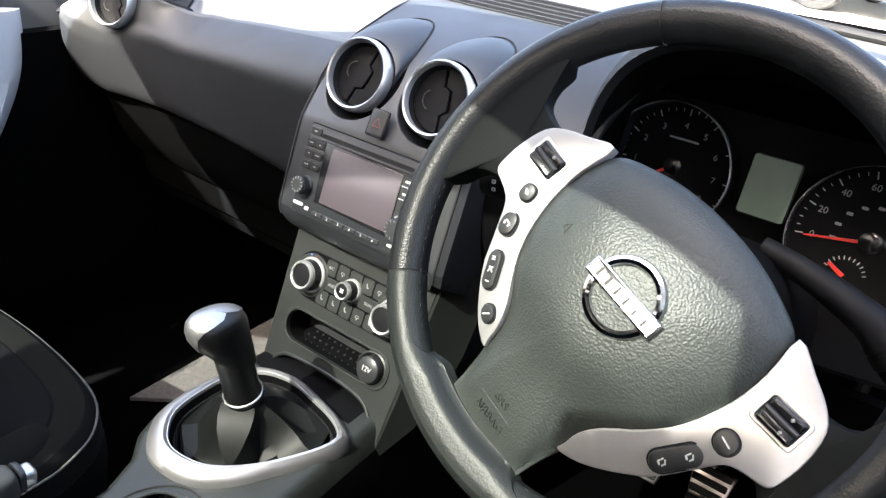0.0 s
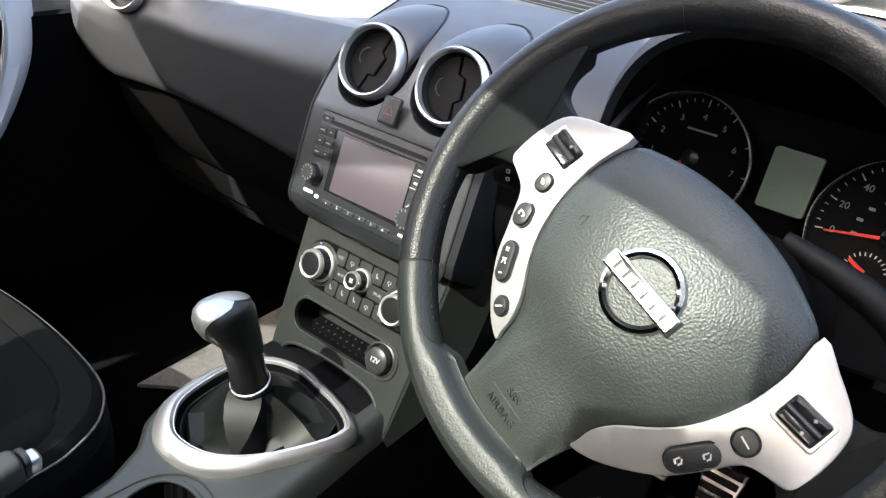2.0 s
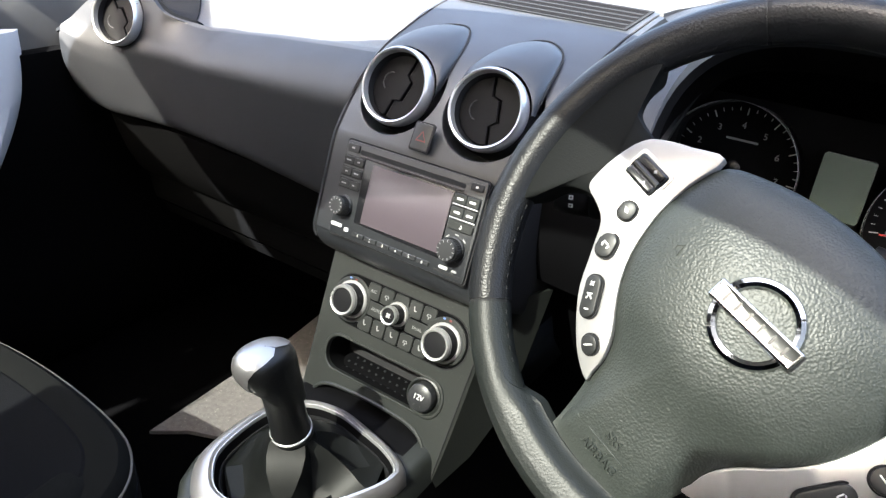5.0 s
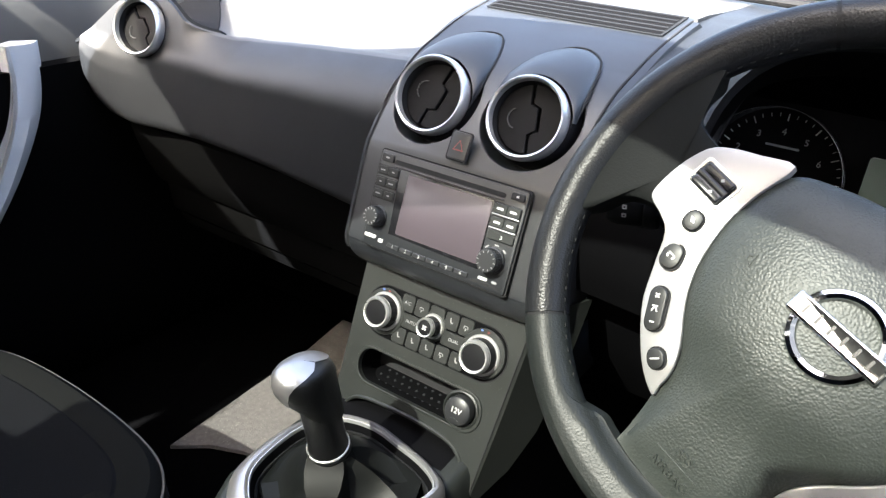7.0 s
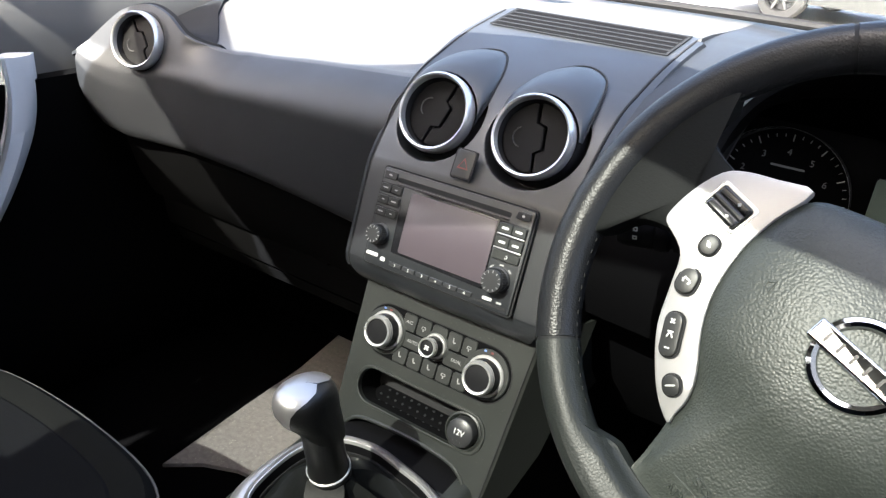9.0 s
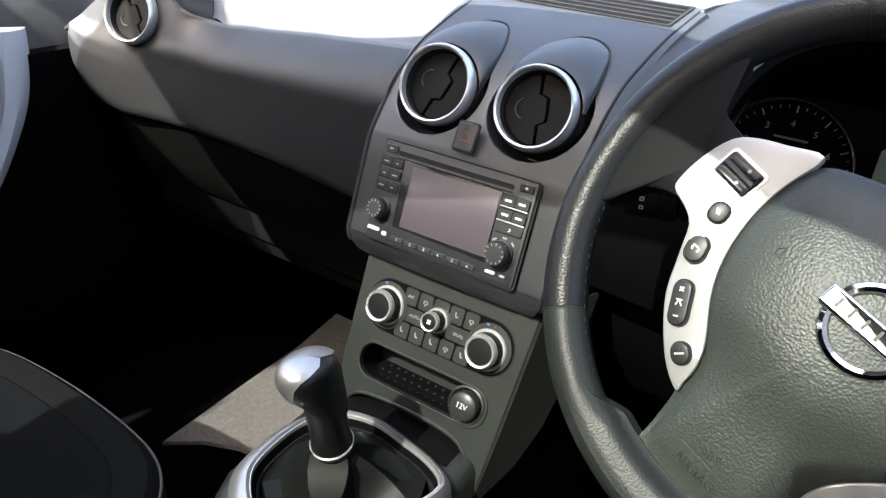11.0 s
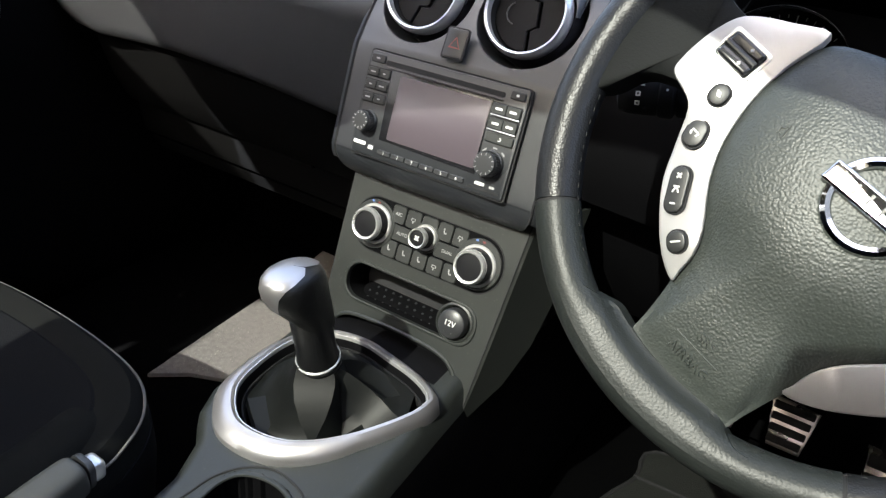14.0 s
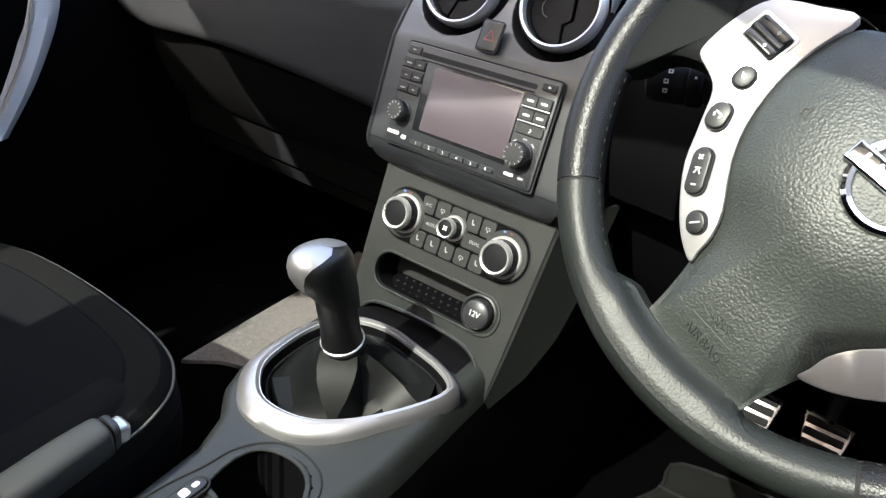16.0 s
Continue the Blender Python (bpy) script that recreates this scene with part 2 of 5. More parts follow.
def dome(outline, heights, m=None, centre=None):
    """Rings of an outline that shrink to its centre; heights: pairs of the ring's scale and its z."""
    c = Vector(centre) if centre else sum((Vector((q[0], q[1])) for q in outline), Vector((0, 0))) / len(outline)
    rows = []
    for k, z in heights:
        rows.append([(c.x + (q[0] - c.x) * k, c.y + (q[1] - c.y) * k, z) for q in outline])
    bm = loft(rows, closed=True)
    bm.verts.ensure_lookup_table()
    n = len(outline)
    bm.faces.new([bm.verts[len(bm.verts) - n + i] for i in range(n)])
    if m:
        bm.transform(m)
    return bm


def band(inner, outer, zs, m=None):
    """A ring between two outlines of equal count, with a rounded top: zs = (base, top)."""
    n = len(inner)
    mid = lambda k, z: [(i[0] + (o[0] - i[0]) * k, i[1] + (o[1] - i[1]) * k, z) for i, o in zip(inner, outer)]
    b, t = zs
    bm = loft([mid(0, b), mid(0, b + (t - b) * .7), mid(.12, b + (t - b) * .93), mid(.35, t), mid(.65, t), mid(.88, b + (t - b) * .93), mid(1, b + (t - b) * .7), mid(1, b)], closed=True)
    if m:
        bm.transform(m)
    return bm


def revolve(profile, m=None, n=40):
    """A turned piece from pairs of radius and z."""
    rows = [[(r * math.cos(2 * math.pi * i / n), r * math.sin(2 * math.pi * i / n), z) for i in range(n)] for r, z in profile]
    bm = loft(rows, closed=True, caps=False)
    bmesh.ops.remove_doubles(bm, verts=bm.verts, dist=1e-6)
    if m:
        bm.transform(m)
    return bm


def tube(path, radii, n=12, flat=1.0, up=(0, 0, 1), caps=True, closed=False):
    """A round or flattened sweep along points."""
    p = [Vector(q) for q in path]
    r = radii if isinstance(radii, (list, tuple)) else [radii] * len(p)
    rows, up = [], Vector(up)
    for i, q in enumerate(p):
        a = p[i - 1] if i or closed else p[0]
        b = p[(i + 1) % len(p)] if i < len(p) - 1 or closed else p[-1]
        d = (b - a).normalized()
        s = d.cross(up).normalized()
        w = s.cross(d)
        rows.append([q + (s * math.cos(2 * math.pi * k / n) + w * (flat * math.sin(2 * math.pi * k / n))) * r[i] for k in range(n)])
    if closed:
        rows.append(rows[0])
    bm = loft(rows, closed=True, caps=caps and not closed)
    if closed:
        bmesh.ops.remove_doubles(bm, verts=bm.verts, dist=1e-7)
    return bm


def rbox(x, y, z, bevel, m=None, seg=3):
    bm = bmesh.new()
    bmesh.ops.create_cube(bm, size=1.0, matrix=Matrix.Diagonal((x, y, z, 1)))
    if bevel:
        bmesh.ops.bevel(bm, geom=bm.edges[:], offset=bevel, segments=seg, affect="EDGES", profile=0.5)
    if m:
        bm.transform(m)
    return bm


def rrect(w, h, r, n=5, cx=0.0, cy=0.0):
    out = []
    for k, (sx, sy) in enumerate(((1, 1), (-1, 1), (-1, -1), (1, -1))):
        for i in range(n + 1):
            a = math.pi / 2 * (k + i / n)
            out.append((cx + sx * (w / 2 - r) + r * math.cos(a), cy + sy * (h / 2 - r) + r * math.sin(a)))
    return out


def join(*bms):
    """Several pieces of one part as one mesh."""
    out = bms[0]
    for b in bms[1:]:
        me = bpy.data.meshes.new("tmp")
        b.to_mesh(me)
        out.from_mesh(me)
        bpy.data.meshes.remove(me)
        b.free()
    return out


def lettering(name, words, size, m, mat, parent, raise_by=0.0004):
    """Words in the built-in font, centred on m, as a thin mesh."""
    cu = bpy.data.curves.new(name, "FONT")
    cu.body, cu.size, cu.align_x, cu.align_y, cu.extrude = words, size, "CENTER", "CENTER", raise_by
    tmp = bpy.data.objects.new("tmp", cu)
    me = tmp.to_mesh()
    bm = bmesh.new()
    bm.from_mesh(me)
    tmp.to_mesh_clear()
    bpy.data.objects.remove(tmp)
    bpy.data.curves.remove(cu)
    bm.transform(m)
    return part(name, bm, mat, parent, smooth=False)


def shift(x, y, z=0.0, turn=0.0):
    return Matrix.Translation((x, y, z)) @ Matrix.Rotation(radians(turn), 4, "Z")


def ring_face(outer, hole, depth, m):
    """A flat face with a hole in it, and the hole's wall."""
    bm = bmesh.new()
    ov = [bm.verts.new((x, y, 0)) for x, y in outer]
    iv = [bm.verts.new((x, y, 0)) for x, y in hole]
    es = [bm.edges.new((ov[i], ov[(i + 1) % len(ov)])) for i in range(len(ov))] + [bm.edges.new((iv[i], iv[(i + 1) % len(iv)])) for i in range(len(iv))]
    bmesh.ops.triangle_fill(bm, use_beauty=True, use_dissolve=False, edges=es)
    low = [bm.verts.new((x, y, -depth)) for x, y in hole]
    for i in range(len(iv)):
        j = (i + 1) % len(iv)
        bm.faces.new((iv[i], iv[j], low[j], low[i]))
    low = [bm.verts.new((x, y, -0.006)) for x, y in outer]
    for i in range(len(ov)):
        j = (i + 1) % len(ov)
        bm.faces.new((ov[i], ov[j], low[j], low[i]))
    bm.transform(m)
    return bm


def curve2(pts, n, closed=True):
    return [(q.x, q.y) for q in spline([(x, y, 0) for x, y in pts], n, closed)]


# ---- the car's shell ----
FLOOR_Z = 0.40


# floor pan with carpet, near black: footwell shade is put in its colour
bm = rbox(1.74, 2.30, 0.04, 0.004, Matrix.Translation((0, -0.35, FLOOR_Z - 0.02)))
solid("floor", bm, SHADECARPET, "carpeted floor pan of the car cabin, near black for shade", "floor", kind="structure")
# paler carpet only within the outline of the sun patch
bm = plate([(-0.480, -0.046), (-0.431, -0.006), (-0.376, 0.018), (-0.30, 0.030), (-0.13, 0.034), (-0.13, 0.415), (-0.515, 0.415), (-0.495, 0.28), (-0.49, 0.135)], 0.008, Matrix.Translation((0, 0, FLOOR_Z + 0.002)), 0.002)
solid("floor_carpet_lit", bm, CARPET, "sunlit patch of grey-brown carpet in the passenger footwell", "carpet", kind="structure")
# toe board and bulkhead
bm = loft([[(-0.87, 0.42, 0.40), (0.87, 0.42, 0.40)], [(-0.87, 0.62, 0.58), (0.87, 0.62, 0.58)], [(-0.87, 0.66, 1.12), (0.87, 0.66, 1.12)]], thick=0.02)
solid("wall_front", bm, SHADECARPET, "carpeted toe board and bulkhead, near black for shade", "bulkhead", kind="structure")
# rear closing wall
bm = rbox(1.74, 0.03, 1.14, 0.004, Matrix.Translation((0, -1.48, 0.95)))
solid("wall_rear", bm, DOORPLASTIC, "dark rear panel behind the seats", "rear panel", kind="structure")

# roof, unseen: one headliner, bowed to the front, with a wide glazed opening
ROOF_Z = 1.52
HEAD_Y = -0.165


def header_y(x):
    return HEAD_Y - 0.85 * x * x


# horn and slit at the left are made up to shape the sun beam
edge = [(-0.83, -0.22), (-0.785, -0.130), (-0.572, -0.318), (-0.548, -0.306), (-0.518, -0.312), (-0.472, -0.328), (-0.398, -0.318), (-0.318, -0.278), (-0.25, -0.234)] + [(-0.186 + 0.062 * i, header_y(-0.186 + 0.062 * i)) for i in range(14)] + [(0.66, -0.60), (0.66, -1.50), (-0.73, -1.50), (-0.73, -0.92), (-0.86, -0.90), (-0.86, -0.46), (-0.80, -0.502), (-0.699, -0.569), (-0.624, -0.618), (-0.575, -0.652), (-0.535, -0.642), (-0.547, -0.612), (-0.570, -0.572), (-0.593, -0.530), (-0.656, -0.453), (-0.680, -0.36)]
# lobe at the right is made up to shade the lower switch panel
opening = curve2([(-0.56, -0.766), (-0.40, -0.655), (-0.205, -0.541), (-0.10, -0.500), (0.0, -0.468), (0.08, -0.454), (0.14, -0.454), (0.186, -0.470), (0.234, -0.498), (0.278, -0.512), (0.322, -0.526), (0.358, -0.542)], 3, False) + [(0.364, -0.545), (0.368, -0.575), (0.367, -0.605), (0.368, -0.650), (0.350, -0.680), (0.312, -0.702), (0.278, -0.714), (0.264, -0.722), (0.278, -0.733), (0.33, -0.738), (0.42, -0.748), (0.55, -0.765), (0.55, -1.10), (0.50, -1.15), (-0.66, -1.22), (-0.705, -1.18), (-0.705, -0.84), (-0.64, -0.78)]
rf = ring_face(edge, opening, 0.045, Matrix.Translation((0, 0, ROOF_Z + 0.03)))
solid("ceiling", rf, HEADLINER, "unseen grey cloth headliner, its edges cut to shape the shadows", "headliner", kind="structure")
xs = [-0.72 + 0.065 * i for i in range(21)]
bm = loft([[(x, -0.425 - 0.72 * (x - 0.07) ** 2, ROOF_Z + 0.034) for x in xs], [(x, -1.24, ROOF_Z + 0.034) for x in xs]])
solid("window_roof", bm, TINTED, "tinted glass roof panel", "roof window", kind="structure")
for s in (-1, 1):
    bm = loft([[(s * 0.70, y, 1.10), (s * 0.665, y, 1.50)] for y in (-0.90, -1.47)])
    solid("window_rear", bm, TINTED, "tinted rear side window", "side window", kind="structure")

# unseen panes: tint and bent top dim the sun, darker on the driver's side
for s in (-1, 1):
    bm = loft([[(s * 0.80, y, 1.10), (s * 0.765, y, 1.36), (s * 0.70, y, 1.52), (s * 0.58, y, 1.565)] for y in (-0.32, -0.45, -0.6, -0.78)])
    solid("window_front", bm, SIDEGLASS if s < 0 else TINTED, "unseen front door window, tinted to dim the light", "side window", kind="structure")

# windscreen between cowl and header
SCREEN_LOW, SCREEN_HIGH = (0.60, 1.135), (HEAD_Y, ROOF_Z)
rows = []
for k in range(7):
    f = k / 6
    y, z = SCREEN_LOW[0] + (SCREEN_HIGH[0] - SCREEN_LOW[0]) * f, SCREEN_LOW[1] + (SCREEN_HIGH[1] - SCREEN_LOW[1]) * f + 0.05 * f * (1 - f)
    w = 0.72 - 0.12 * f
    rows.append([(w * s, y + 0.10 * (1 - f) * (1 - s * s) - 0.06 * s * s * (1 - f) - 0.2 * s * s * f, z) for s in [i / 8 - 1 for i in range(17)]])
ob = solid("windscreen", loft(rows), CLEAR, "clear curved windscreen glass", "windscreen", kind="structure")
ob.visible_shadow = False
# pillars beside it
for s in (-1, 1):
    path = spline([(s * 0.82, 0.56, 1.06), (s * 0.84, 0.2, 1.28), (s * 0.86, -0.1, 1.44), (s * 0.85, -0.40, ROOF_Z + 0.01)], 6)
    solid("pillar", tube(path, 0.026, 14, flat=0.8), HEADLINER, "grey cloth-covered windscreen pillar", "pillar", kind="structure")
    path = spline([(s * 0.735, -0.84, ROOF_Z), (s * 0.74, -1.1, ROOF_Z), (s * 0.74, -1.48, ROOF_Z)], 6)
    solid("roof_rail", tube(path, 0.022, 12), HEADLINER, "grey cloth-covered roof rail above the door", "roof rail", kind="structure")
    # unseen; widened and moved out to keep sun off the floor
    path = [(s * 0.80, -0.78, 0.95), (s * 0.745, -0.83, 1.53)]
    solid("pillar", tube(path, 0.11, 12, flat=0.3, up=(1, 0, 0)), HEADLINER, "unseen centre door pillar, widened to block the sun", "pillar", kind="structure")
# black seal line and wiper at the foot of the windscreen
path = [(-0.66 + 0.11 * i, 0.565 - 0.10 * ((i - 6) / 6) ** 2, 1.128 - 0.006 * ((i - 6) / 6) ** 2) for i in range(13)]
solid("trim", tube(path, 0.008, 8, flat=0.8), RUBBER, "black rubber seal at the foot of the windscreen", "seal", kind="structure")


def door_shell(side, name, label):
    """Door with beltline, moulded inner panel, armrest and pull."""
    d = thing(name, (side * 0.74, -0.2, 0.42), label, "car door", kind="structure")
    prof = [(0.83, 0.38), (0.79, 0.42), (0.775, 0.50), (0.76, 0.62), (0.77, 0.74), (0.757, 0.80), (0.748, 0.90), (0.75, 0.98), (0.757, 1.03), (0.770, 1.07), (0.79, 1.10), (0.82, 1.112)]
    ys = [0.68 - 0.18 * i for i in range(13)]
    rows = [[(side * (x + 0.012 * math.sin(y * 3 + z * 4)), y, z + 0.03 * max(0.0, y - 0.1)) for x, z in prof] for y in ys]
    # split in two colours: shade below and light above are put in them
    part("inner_panel", loft([r[:8] for r in rows], thick=0.03), DOORPLASTIC, d, "moulded door lining, near black for the shade low down")
    part("upper_trim", loft([[(side * (abs(x) - 0.004 * (k == 0)), y, z - 0.012 * (k == 0)) for k, (x, y, z) in enumerate(r[7:])] for r in rows], thick=0.03), DOORTOP, d, "grained door top, greyer for the light on it")
    # armrest
    path = spline([(side * 0.735, -0.18, 0.70), (side * 0.725, -0.30, 0.70), (side * 0.73, -0.62, 0.71)], 8)
    part("armrest", tube(path, 0.04, 14, flat=0.6), DOORPLASTIC, d)
    return d


door_left = door_shell(-1, "door_1", "closed front passenger door with dark lining and silver pull")
# upright silver pull
pull = spline([(-0.724, -0.034, 1.016), (-0.719, -0.038, 0.96), (-0.715, -0.056, 0.90), (-0.714, -0.100, 0.82), (-0.717, -0.150, 0.75)], 8)
rows = []
for i, q in enumerate(pull):
    w = 0.030 - 0.010 * i / len(pull)
    rows.append([q + Vector((0.0, w, 0)), q + Vector((0.012, w * 0.6, 0.0)), q + Vector((0.017, 0, 0.0)), q + Vector((0.012, -w * 0.7, 0)), q + Vector((-0.004, -w, 0)), q + Vector((-0.02, 0, 0))])
part("pull_handle", loft(rows, closed=True, caps=True), PULL, door_left, "satin silver upright door pull")
rows = [[q + Vector((0.0135, -w * 0.75, 0)) for w in (0.026, 0.030, 0.034)] for q in pull]
part("pull_edge", loft(rows, thick=0.003), RINGSILVER, door_left, "bright silver edge strip")
door_right = door_shell(1, "door_2", "closed driver's door with dark lining")
for s, d in ((-1, door_left), (1, door_right)):
    path = [(s * 0.815, 0.56, 1.115), (s * 0.815, -0.2, 1.112), (s * 0.815, -1.4, 1.115)]
    part("window_ledge", tube(path, 0.025, 10, flat=0.8), RUBBER, d)


# ---- dashboard ----
dash = thing("dashboard", (0, 0.30, FLOOR_Z), "dark grey moulded dashboard with a raised centre panel", "dashboard")

STACK = spline([(0.032, 0.866), (0.012, 0.8640), (0.0005, 0.8670), (-0.0085, 0.8735), (-0.0140, 0.8820), (-0.0166, 0.8910), (-0.0168, 0.8990), (-0.0153, 0.9070), (0.0, 0.950), (0.017, 0.997), (0.026, 1.012), (0.045, 1.036), (0.073, 1.064), (0.112, 1.088), (0.170, 1.105), (0.245, 1.119), (0.30, 1.128), (0.345, 1.131)], 4)


def stack_half(z, y):
    """Half the width of the centre panel at a height."""
    k = min(1.0, max(0.0, (y - 0.05) / 0.28))
    low = min(1.0, max(0.0, (z - 0.868) / 0.032))
    return 0.094 + 0.024 * math.sqrt(max(0.0, 1 - (1 - low) ** 2)) + 0.007 * k


VENTS = [face_frame(s * 0.057, 0.055, 1.0565, 25, 3) for s in (-1, 1)]
VENT_R = 0.0425


def funnel(p):
    """Sinks the panel round a vent."""
    for m in VENTS:
        q = m.inverted() @ p
        r = math.hypot(q.x, q.y)
        k = min(1.0, max(0.0, (VENT_R * 1.24 - r) / (VENT_R * 0.14)))
        if k and q.z > -0.05:
            q.z += (-0.035 - q.z) * k * k * (3 - 2 * k)
            return m @ q
    return p


FINE = spline([(q.x, q.y) for q in STACK[:-1] if q.x < 0.322], 7)
rows = []
for q in FINE:
    w = stack_half(q.y, q.x)
    g = 1 - min(1.0, max(0.0, (q.x - 0.14) / 0.08))
    rows.append([funnel(Vector((w * s, q.x + 0.006 * s * s * g, q.y - 0.004 * s * s * g))) for s in [i / 110 - 1 for i in range(221)]])
part("centre_panel", loft(rows), FASCIA, dash, "satin charcoal centre panel that carries the radio")
# flanks of the centre panel with a dark gap
for s in (-1, 1):
    rows, gap = [], []
    for q in STACK[18:]:
        y, z = q.x, q.y
        w = stack_half(z, y)
        if y > 0.31:
            break
        if y < 0.306:
            g = 1 - min(1.0, max(0.0, (y - 0.14) / 0.08))
            rows.append([(s * (w + 0.0025), y + 0.006 * g, z - 0.004 * g), (s * (w + 0.009), y + 0.010 * g, z - 0.001 - 0.006 * g), (s * (w + 0.013), y + 0.03, z - 0.018), (s * (w + 0.014), y + 0.10, z - 0.06)])
        g = 1 - min(1.0, max(0.0, (y - 0.14) / 0.08))
        gap.append((s * (w + 0.0005), y + 0.0062 * g, z - 0.0036 * g))
    part("flank", loft(rows, thick=0.003), FASCIA, dash)
    part("gap", tube(gap, 0.0013, 6, up=(1, 0, 0)), SEAM, dash)

# passenger side: a rolled face whose crest swells round the end vent
CREST = [(-0.722, 0.995), (-0.705, 1.020), (-0.680, 1.046), (-0.640, 1.078), (-0.590, 1.091), (-0.545, 1.084), (-0.510, 1.066), (-0.480, 1.053), (-0.450, 1.047), (-0.415, 1.047), (-0.30, 1.058), (-0.12, 1.075)]
FOOT_X, FOOT_Z = [-0.722, -0.705, -0.691, -0.665, -0.621, -0.483, -0.12], [0.975, 0.950, 0.925, 0.908, 0.900, 0.904, 0.896]
FACE_Y = spline([(0.0, 0.112), (0.03, 0.096), (0.10, 0.072), (0.20, 0.054), (0.30, 0.047), (0.42, 0.047), (0.56, 0.0465), (0.72, 0.046), (0.88, 0.0455), (0.96, 0.046), (1.0, 0.049)], 4)
FACE_U, FACE_V = [p.x for p in FACE_Y], [p.y for p in FACE_Y]


def swell(x):
    """How far the face steps forward at x."""
    return 0.022 * math.sin(math.pi * min(1.0, max(0.0, (-x - 0.13) / 0.62)))


def face_y(x, z, foot):
    """The face's depth: rolled over at the crest, upright where the pod rises."""
    low = float(np.interp(x, [-0.722, -0.455, -0.415, -0.30, -0.12], [1.050, 1.050, 1.047, 1.058, 1.075]))
    u = (low - z) / (low - foot)
    full = min(1.0, max(0.0, (-x - 0.52) / 0.12))
    under = float(np.interp(u, FACE_U, FACE_V))
    under += (float(np.interp(u, [0, 0.2, 0.35, 0.5, 0.68, 0.83, 0.94, 1.0], [0.112, 0.060, 0.047, 0.042, 0.041, 0.0415, 0.043, 0.047])) - under) * full * full * (3 - 2 * full)
    rolled = under
    upright = under if u > 0.2 else 0.054 + 0.006 * full * full * (3 - 2 * full) + 0.36 * (z - low + 0.2 * (low - foot))
    w = min(1.0, max(0.0, (-x - 0.43) / 0.08))
    w = w * w * (3 - 2 * w)
    return rolled + (upright - rolled) * w + swell(x)


crest_line = spline([(x, z, 0) for x, z in CREST], 9)
rows = []
for q in crest_line:
    x, c = q.x, q.y
    f = float(np.interp(x, FOOT_X, FOOT_Z))
    end = 0.05 * max(0.0, (-x - 0.706) / 0.016) ** 2
    yc = face_y(x, c, f) + end
    row = [(x, yc + 0.012, c - 0.012), (x, yc + 0.009, c - 0.004), (x, yc + 0.005, c)]
    for k in range(34):
        u = (k / 33) ** 1.25
        z = c + (f - c) * u
        row.append((x, face_y(x, z, f) + end, z))
    yl = row[-1][1]
    row += [(x, yl + 0.004, f - 0.0025), (x, yl + 0.05, f - 0.004), (x, yl + 0.10, f - 0.004)]
    rows.append(row)
n_pod = sum(q.x < -0.50 for q in crest_line)
# crest takes the paler colour as its sunlit strip
part("crest", loft([row[:5] for row in rows[n_pod - 1:]]), DASH_LIT, dash, "grained roll along the top of the face, paler for sun")
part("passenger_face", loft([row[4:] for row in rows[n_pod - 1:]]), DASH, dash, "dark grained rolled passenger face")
part("passenger_face", loft(rows[:n_pod]), DASH, dash, "dark grained end of the face round the vent")
def shelf_z(x, y):
    z = float(np.interp(y, [0.128, 0.17, 0.24, 0.36, 0.50, 0.64], [1.050, 1.060, 1.074, 1.086, 1.100, 1.115]))
    return z + 0.10 * min(0.0, x + 0.13) * max(0.0, (0.5 - y) / 0.4)


def shelf_edge(y):
    """The shelf's far end: the shade's edge, slanting towards the foot of the pillar."""
    return float(np.interp(y, [0.09, 0.105, 0.125, 0.184, 0.244, 0.305, 0.64], [-0.425, -0.455, -0.485, -0.548, -0.615, -0.690, -0.82]))


def crest_at(x):
    """Height and depth of the face's crest at x."""
    c = float(np.interp(x, [q.x for q in crest_line], [q.y for q in crest_line]))
    return c, face_y(x, c, float(np.interp(x, FOOT_X, FOOT_Z)))


def top_point(x, k):
    """From the crest back to the windscreen's foot."""
    c, y0 = crest_at(max(x, -0.715))
    y = y0 + 0.006 + (0.64 - y0) * k ** 1.6
    w = min(1.0, k / 0.35)
    return x, y, (c - 0.0012) * (1 - w) + shelf_z(x, y) * w


ks = [0, 0.08, 0.16, 0.24, 0.32, 0.40, 0.50, 0.60, 0.70, 0.80, 0.90, 1.0]
def slant(k):
    """The shelf's far end: the shade's edge, slanting towards the foot of the pillar."""
    x = -0.44
    for _ in range(12):
        x = shelf_edge(top_point(x, k)[1])
    return x


rows = [[top_point(slant(k) + (-0.12 - slant(k)) * i / 24, k) for i in range(25)] for k in ks]
part("passenger_shelf", loft(rows, thick=0.005), DASH_LIT, dash, "grained dashboard shelf, paler for the sun on it")
# rest of the top, darkened in its material as the shaded part
rows = [[top_point(-0.722 + (slant(k) + 0.722) * i / 24, k) for i in range(25)] for k in ks[:-3]]
part("shoulder", loft(rows, thick=0.005), MATTDASH, dash, "shoulder at the dashboard's end, dark and matt for shade")
# driver's side top behind the instrument hood
DRV = [(0.62, 1.118), (0.50, 1.120), (0.40, 1.124), (0.30, 1.122), (0.20, 1.105), (0.13, 1.085), (0.085, 1.060), (0.06, 1.03), (0.05, 0.98), (0.05, 0.93), (0.06, 0.89)]
line = spline(DRV, 3)
# one surface, its lower part blackened for the shade below
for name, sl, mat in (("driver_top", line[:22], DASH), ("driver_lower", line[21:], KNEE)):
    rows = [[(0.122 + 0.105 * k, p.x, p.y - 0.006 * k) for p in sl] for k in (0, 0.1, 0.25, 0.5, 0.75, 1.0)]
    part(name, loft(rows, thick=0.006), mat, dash)
